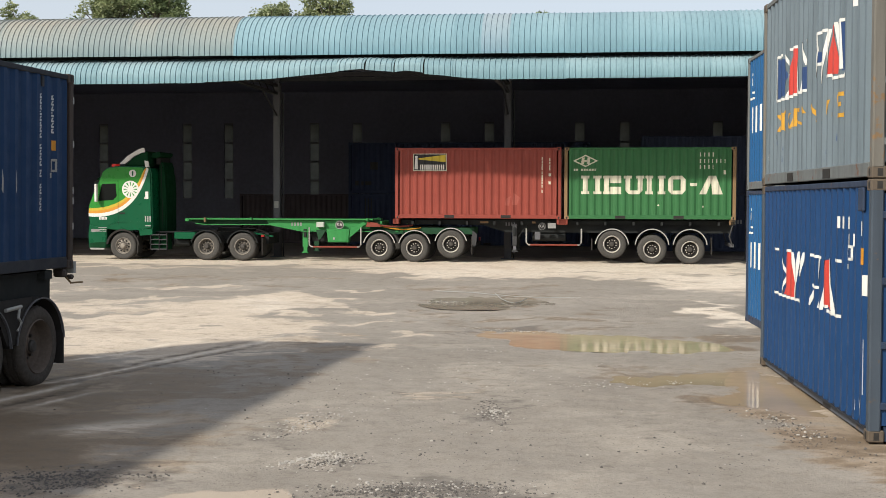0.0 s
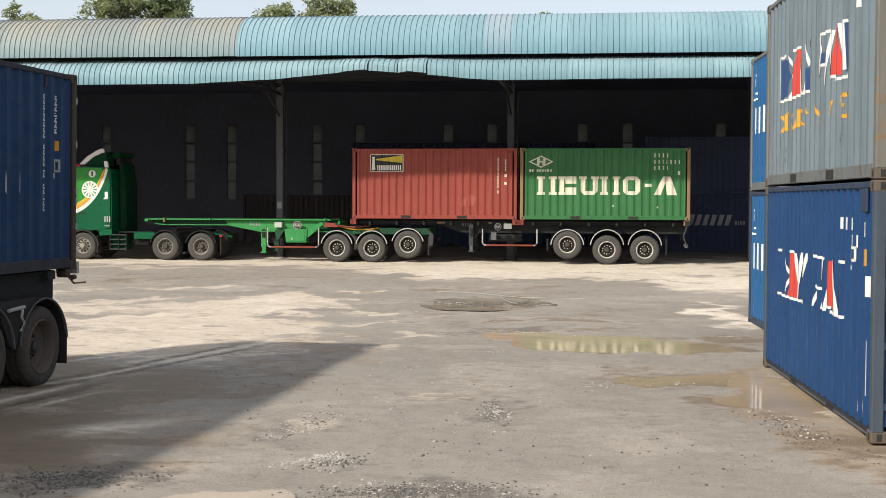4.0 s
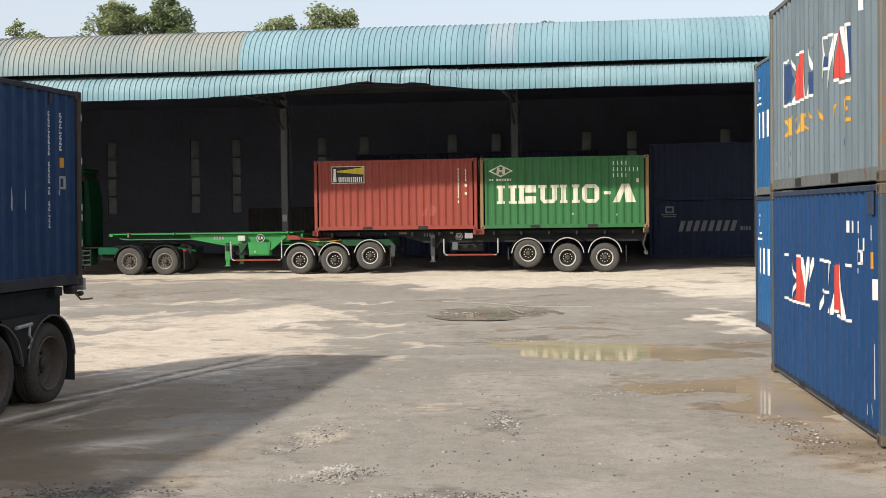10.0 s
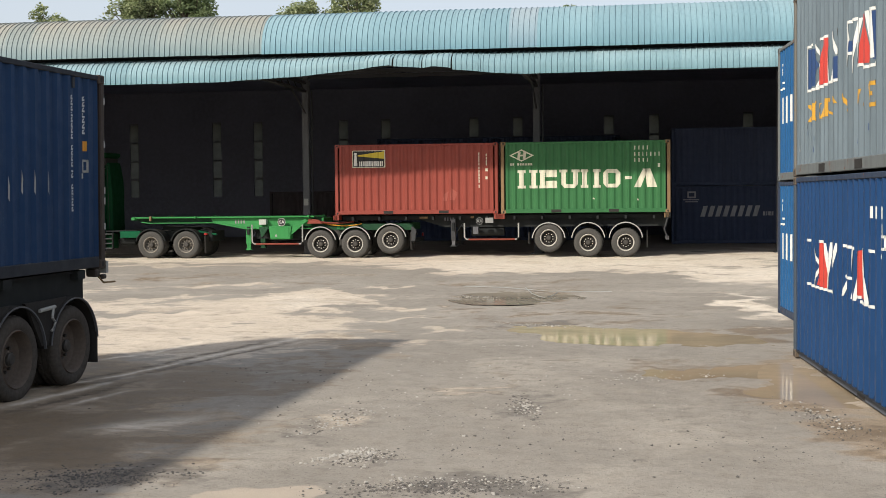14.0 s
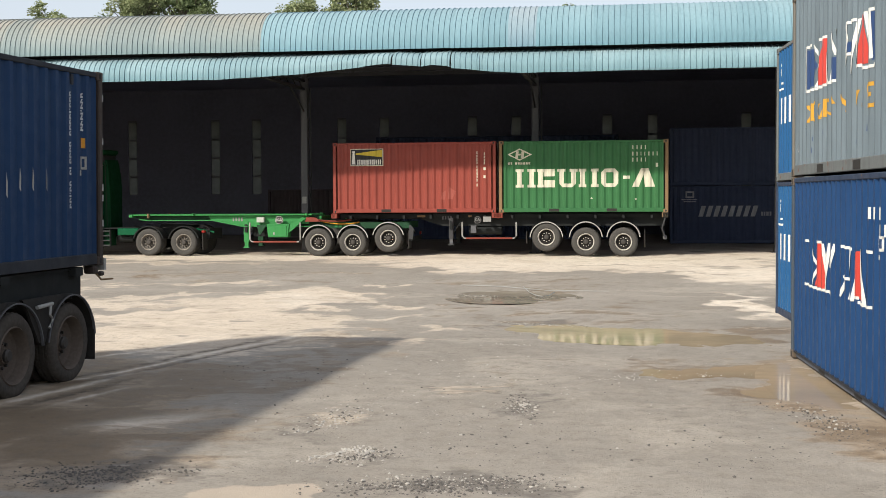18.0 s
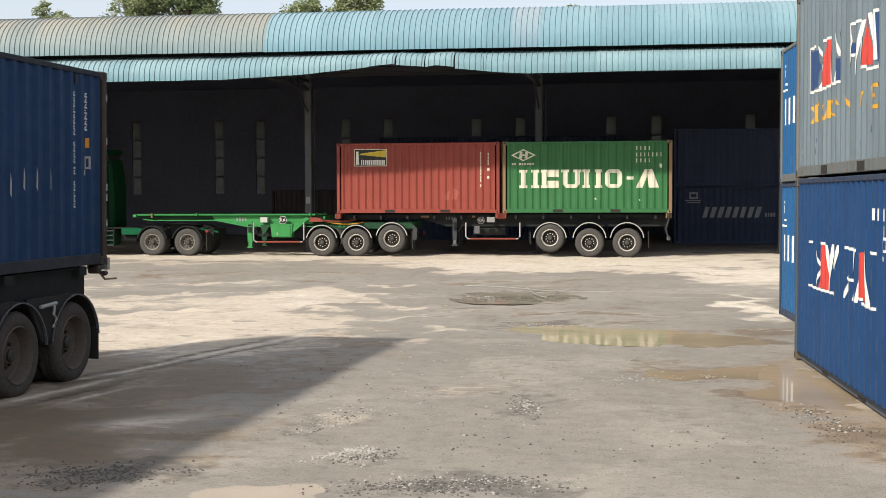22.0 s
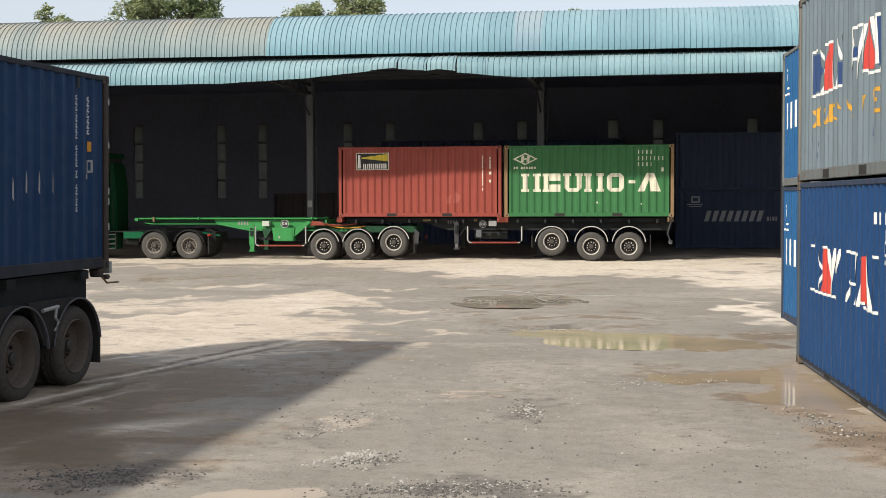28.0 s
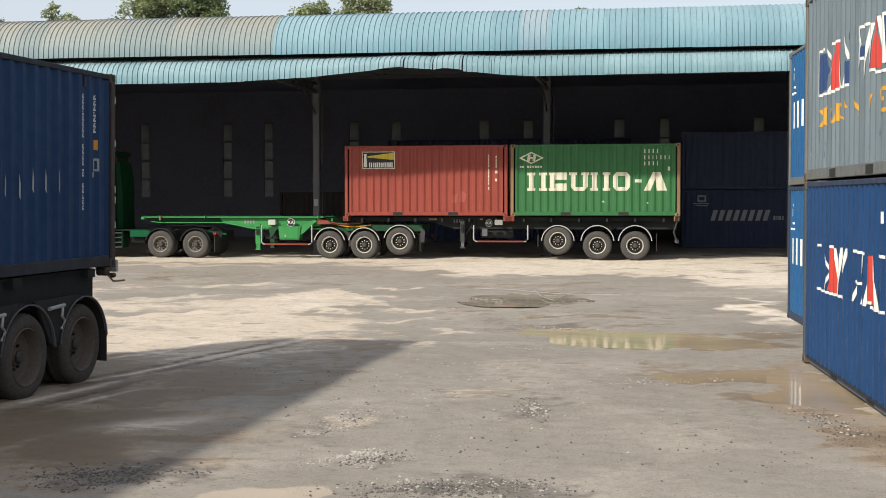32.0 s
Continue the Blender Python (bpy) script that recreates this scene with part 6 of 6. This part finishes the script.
part("orange_label", marks([rect(L40 - 0.55, L40 - 0.47, 1.56, 1.69)], prof, 0.006), MARK_ORANGE, navy_box)
part("white_sign", marks([rect(L40 - 0.56, L40 - 0.45, 1.28, 1.31), rect(L40 - 0.56, L40 - 0.45, 1.42, 1.45), rect(L40 - 0.56, L40 - 0.53, 1.28, 1.45), rect(L40 - 0.48, L40 - 0.45, 1.28, 1.45), rect(L40 - 0.58, L40 - 0.54, 1.20, 1.27)], prof, 0.006), GALV, navy_box)
mark_parts("paint_scuff", [[(L40 - d, 0.98 + s), (L40 - d + 0.02, 0.94 + s), (L40 - d + 0.022, 1.12 + s), (L40 - d + 0.008, 1.24 + s)] for d, s in ((1.53, 0.05), (1.85, 0.05), (2.14, 0.05), (2.43, -0.03), (2.73, 0.0), (3.05, 0.02))], prof, GALV, navy_box, 0.005)
part("vent_cover", B(L40 - 0.885, L40 - 0.82, 0.008, 0.03, 2.36, 2.50, bevel=0.008), NAVY_RAIL, navy_box, "small dark vent cover")
part("rear_reflector", B(L40 - 0.004, L40 + 0.006, 0.02, 0.05, 0.5, 0.56), WHITE, navy_box)
for z in (0.52, 0.86, 1.0, 1.62, 2.2):
    part("door_seal_chip", B(L40 - 0.03, L40 + 0.008, 0.004, 0.03, z, z + 0.09), GALV, navy_box)

PARK = LEAN @ Matrix.Translation((o.x, o.y, 0.055)) @ pose(0, 0, 0, 0, 0, PARK_TURN)
parked = thing("parked_trailer", PARK, "dark parked container trailer with worn black mudguards and muddy tyres", "trailer")
for y in (0.62, 1.74):
    part("main_beam", B(0.3, L40 - 0.55, y, y + 0.1, 1.16, 1.46), CHASSIS_DARK, parked)
for x in (0.1, 2.0, 6.0, 9.6, L40 - 0.75):
    part("bolster", B(x, x + 0.2, 0.03, 2.41, 1.36, 1.468), CHASSIS_DARK, parked)
part("rail_strip", B(0.3, L40 - 0.44, 0.10, 0.14, 1.43, 1.466), CHASSIS_DARK, parked)
part("chassis_side", B(0.3, L40 - 0.40, 0.14, 0.20, 1.06, 1.465), CHASSIS_DARK, parked)
for x in (0.06, L40 - 0.28):
    for y in (0.0, 2.28):
        part("twist_lock", B(x, x + 0.12, y, y + 0.16, 1.36, 1.468, bevel=0.02), DARK_RUST, parked)
part("lock_handle", tube(bmesh.new(), [(L40 - 0.2, 0.05, 1.40), (L40 - 0.12, -0.02, 1.28), (L40 + 0.22, -0.02, 1.27)], 0.014, 6), RUSTY, parked)
part("lock_knob", tube(bmesh.new(), [(L40 - 0.16, -0.01, 1.36), (L40 - 0.08, -0.01, 1.36)], 0.035, 10), DARK_RUST, parked)
part("rear_lamp_box", B(L40 + 0.0, L40 + 0.07, 0.0, 0.3, 1.40, 1.56), GALV, parked, "pale rear lamp bracket")
for x in (L40 - 0.91, L40 - 2.30, L40 - 3.69):
    axle(parked, x, 0.51, rolls=False, key=MUDDY)
    fender(parked, x, 0.50, 0.63, 6, 172, BLACKPART, STEEL, -0.005, lip=0.012)
for x in (L40 - 1.605, L40 - 2.995):
    part("guard_panel", prism(bmesh.new(), [(x - 0.52, 1.16), (x + 0.52, 1.16), (x + 0.38, 1.0), (x + 0.12, 0.60), (x - 0.12, 0.60), (x - 0.38, 1.0)], 0.02, 0.06), BLACKPART, parked, "black filler between the mudguards")
    part("tie_arm", tube(bmesh.new(), [(x - 0.26, -0.03, 1.05), (x + 0.12, -0.03, 1.07)], 0.024, 8), GALV, parked)
    part("tie_hook", tube(bmesh.new(), [(x + 0.06, -0.04, 1.05), (x + 0.02, -0.05, 0.94), (x + 0.09, -0.05, 0.88), (x + 0.00, -0.05, 0.78)], 0.018, 8), GALV, parked)
part("mudflap", B(L40 - 0.30, L40 - 0.27, 0.0, 0.6, 0.22, 0.7), BLACKPART, parked)
landing_leg(parked, 2.6, 0.0, 1.3, CHASSIS_DARK)


# ---- loose stones in patches
def gravel(name, label, patches, mat, seed, lo, hi):
    rng = np.random.RandomState(seed)
    t = (1 + 5 ** 0.5) / 2
    ico = np.array([(-1, t, 0), (1, t, 0), (-1, -t, 0), (1, -t, 0), (0, -1, t), (0, 1, t), (0, -1, -t), (0, 1, -t), (t, 0, -1), (t, 0, 1), (-t, 0, -1), (-t, 0, 1)]) / 1.9
    tri = np.array([int(c, 12) for c in "0b5 051 017 07a 0ab 159 5b4 ba2 a76 718 394 342 326 368 389 495 24b 62a 867 981".replace(" ", "")]).reshape(-1, 3)
    vs, fs = [], []
    for x, y, a, b, turn, count in patches:
        r = np.sqrt(rng.uniform(0, 1, count)) * rng.uniform(0.3, 1, count)
        th = rng.uniform(0, 2 * math.pi, count)
        c, s = math.cos(radians(turn)), math.sin(radians(turn))
        u, v = a * r * np.cos(th), b * r * np.sin(th)
        px, py = x + u * c - v * s, y + u * s + v * c
        pz = base_height(px, py) + waves(px, py)
        for i in range(count):
            size = lo + (hi - lo) * rng.uniform() ** 4.0
            sh = ico * (1 + rng.uniform(-0.28, 0.28, (12, 1))) * size * rng.uniform((0.7, 0.7, 0.35), (1.2, 1.2, 0.8))
            q = rng.uniform(0, 2 * math.pi)
            rx, ry = sh[:, 0] * math.cos(q) - sh[:, 1] * math.sin(q), sh[:, 0] * math.sin(q) + sh[:, 1] * math.cos(q)
            fs.append(tri + 12 * len(vs))
            vs.append(np.stack([rx + px[i], ry + py[i], sh[:, 2] + pz[i] + size * 0.2], -1))
    me = bpy.data.meshes.new(name)
    me.from_pydata(np.concatenate(vs).tolist(), [], np.concatenate(fs).tolist())
    me.materials.append(mat)
    tagged(new(name, me), label, "gravel", kind="stuff")


gravel("gravel", "scattered pale gravel on the yard", [(-1.28, 11.72, 0.54, 0.09, 50, 300), (-1.0, 11.75, 0.26, 0.32, 30, 190), (-1.1, 11.5, 0.6, 0.5, 30, 170), (-1.45, 13.5, 0.42, 1.3, -16, 330), (-0.2, 10.4, 1.3, 0.5, 5, 330), (0.56, 14.2, 0.22, 1.1, 0, 160), (0, 16, 4.2, 7, 0, 420), (0.0, 29.2, 0.8, 0.5, 0, 260), (1.3, 23.2, 1.5, 0.35, -28, 240), (3.7, 13.4, 0.35, 1.5, 6, 160), (2.2, 16.4, 1.8, 0.4, 10, 120), (0.6, 20.0, 0.5, 0.2, 0, 60)], STONE, 5, 0.0030, 0.0205)
gravel("dark_gravel", "dark crushed stone on the yard", [(-3.2, 10.75, 1.0, 0.7, 10, 1500), (-0.2, 10.3, 1.4, 0.5, 5, 1500), (-1, 14, 4.0, 5, 0, 300), (0.56, 14.2, 0.25, 1.2, 0, 320), (3.7, 13.0, 0.5, 2.2, 6, 420), (-1.0, 11.55, 0.55, 0.4, 40, 300), (-1.45, 13.4, 0.4, 1.2, -16, 120), (2.2, 11.6, 1.6, 2.0, 0, 240), (0.2, 12.4, 1.4, 2.0, 0, 160), (-2.6, 17, 1.4, 3.0, 25, 110), (0.2, 29.4, 1.0, 0.6, 0, 160)], STONE_DARK, 6, 0.0030, 0.0175)

# a cable across the puddle, with a loose loop
def ground_z(x, y):
    return float(base_height(np.array(float(x)), np.array(float(y))) + 0.012)


line = [(-0.25, 32.4), (0.75, 31.9), (1.85, 30.6), (3.3, 30.3)]
loop = [(1.30, 31.7), (1.38, 29.9), (1.50, 29.1), (1.62, 28.8), (1.78, 29.1), (2.0, 30.1)]
cable = thing("loose_cable", pose(0, 0, 0), "thin pale cable lying across the puddle", "cable")
part("strand", tube(bmesh.new(), [(x, y, ground_z(x, y)) for x, y in line], 0.009, 6), GALV, cable)
part("strand", tube(bmesh.new(), [(x, y, ground_z(x, y) + 0.01) for x, y in loop], 0.009, 6), GALV, cable)


# ---- trees behind the hall
def tree(x, y, top, half, seed, leaf, label, clumps=46):
    rng = random.Random(seed)
    t = thing("tree", pose(x, y, 0.15), label, "tree", "trees behind the hall")
    bm = bmesh.new()

    def limb(a, b, ra, rb):
        ax = (b - a).normalized()
        s = ax.cross(Vector((0.3, 0.9, 0.1))).normalized()
        u = ax.cross(s)
        r1 = [bm.verts.new(a + (s * math.cos(k) + u * math.sin(k)) * ra) for k in np.arange(6) * math.pi / 3]
        r2 = [bm.verts.new(b + (s * math.cos(k) + u * math.sin(k)) * rb) for k in np.arange(6) * math.pi / 3]
        for k in range(6):
            bm.faces.new((r1[k], r1[(k + 1) % 6], r2[(k + 1) % 6], r2[k]))

    deep = half * rng.uniform(1.2, 1.5)
    mid = Vector((0, 0, top - deep * 0.9))
    fork = Vector((rng.uniform(-0.3, 0.3), rng.uniform(-0.3, 0.3), mid.z - deep * 0.8))
    limb(Vector((0, 0, 0)), fork, 0.32, 0.2)
    vs, fs = [], []
    for _ in range(clumps):
        d = Vector((rng.gauss(0, 1), rng.gauss(0, 1), rng.gauss(0.25, 0.9))).normalized() * rng.uniform(0.35, 1.0)
        p = mid + Vector((d.x * half, d.y * half, d.z * deep * 0.85))
        knee = fork.lerp(p, 0.5) + Vector((0, 0, rng.uniform(0, 0.4)))
        limb(fork, knee, 0.08, 0.05)
        limb(knee, p, 0.05, 0.02)
        R = rng.uniform(0.35, 0.75)
        for _ in range(120):
            e = Vector((rng.gauss(0, 1), rng.gauss(0, 1), rng.gauss(0, 0.7))).normalized()
            c = p + e * R * rng.uniform(0.3, 1.0)
            a = Vector((rng.uniform(-1, 1), rng.uniform(-1, 1), rng.uniform(-0.6, 0.6))).normalized()
            b = a.cross(Vector((rng.uniform(-1, 1), rng.uniform(-1, 1), rng.uniform(-1, 1)))).normalized()
            s = rng.uniform(0.07, 0.16)
            i = len(vs)
            vs += [c - a * s, c + b * s * 0.55, c + a * s, c - b * s * 0.55]
            fs.append((i, i + 1, i + 2, i + 3))
    part("trunk", bm, BARK, t)
    me = bpy.data.meshes.new("crown")
    me.from_pydata([tuple(v) for v in vs], [], fs)
    me.materials.append(leaf)
    part("crown", me, None, t)


for x, y, top, half, seed, leaf, lab in (
        (-30.0, 92, 16.5, 2.6, 1, LEAF, "broad green tree rising behind the hall roof"), (-24.0, 92, 18.2, 1.8, 2, LEAF, "tall dense green tree behind the hall roof"),
        (-20.4, 92.5, 18.2, 2.1, 3, LEAF_DARK, "tall dark green tree behind the hall roof"), (-12.0, 92, 16.7, 2.0, 4, LEAF, "light green tree behind the hall roof"),
        (-8.2, 92, 17.6, 2.2, 5, LEAF, "airy green tree behind the hall roof"), (7.1, 92, 15.72, 0.6, 6, LEAF_DARK, "tree whose tip shows above the roof"), (-26.4, 92, 15.3, 0.9, 8, LEAF_DARK, "low dark green tree behind the hall roof"),
        (-36.5, 92, 16.2, 2.4, 9, LEAF, "broad green tree rising behind the hall roof")):
    tree(x, y, top, half, seed, leaf, lab, 80 if half > 1.2 else 24)


# ---- what moves: the road train rolls 3.3 m towards its nose, then stands
ROLL = [(0, -0.105), (0.5, 0.125), (1, 0.335), (1.5, 0.56), (2, 0.775), (2.5, 0.98), (3, 1.185), (3.5, 1.376), (4.5, 1.829), (5.5, 2.267), (6, 2.478), (6.5, 2.695), (7, 2.876), (7.5, 3.058), (8, 3.194), (8.4, 3.21), (9, 3.214), (10, 3.219), (12, 3.231), (14, 3.243), (16, 3.255), (20, 3.255), (32, 3.255)]


def motions():
    for ob, at in ((truck, pose(0, 0, 0)), (lead, pose(0, 0, 0)), (rear, pose(0, 0, 0)), (red_box, pose(0, 0, BED)), (green_box, pose(X2, 0, BED))):
        pull = 1 if ob is truck else 0  # the tractor takes up a little slack in the coupling
        walk(ob, [(t, TRUCK_FRAME @ pose(3.27 - s - pull * (0.02 + 0.05 * min(1, t / 14)), 0, 0) @ at) for t, s in ROLL])
    for ob, m, sign in ROLLING:
        walk(ob, [(t, m @ pose(0, 0, 0, 0, -sign * math.degrees(s / R_TYRE), 0)) for t, s in ROLL])


motions()
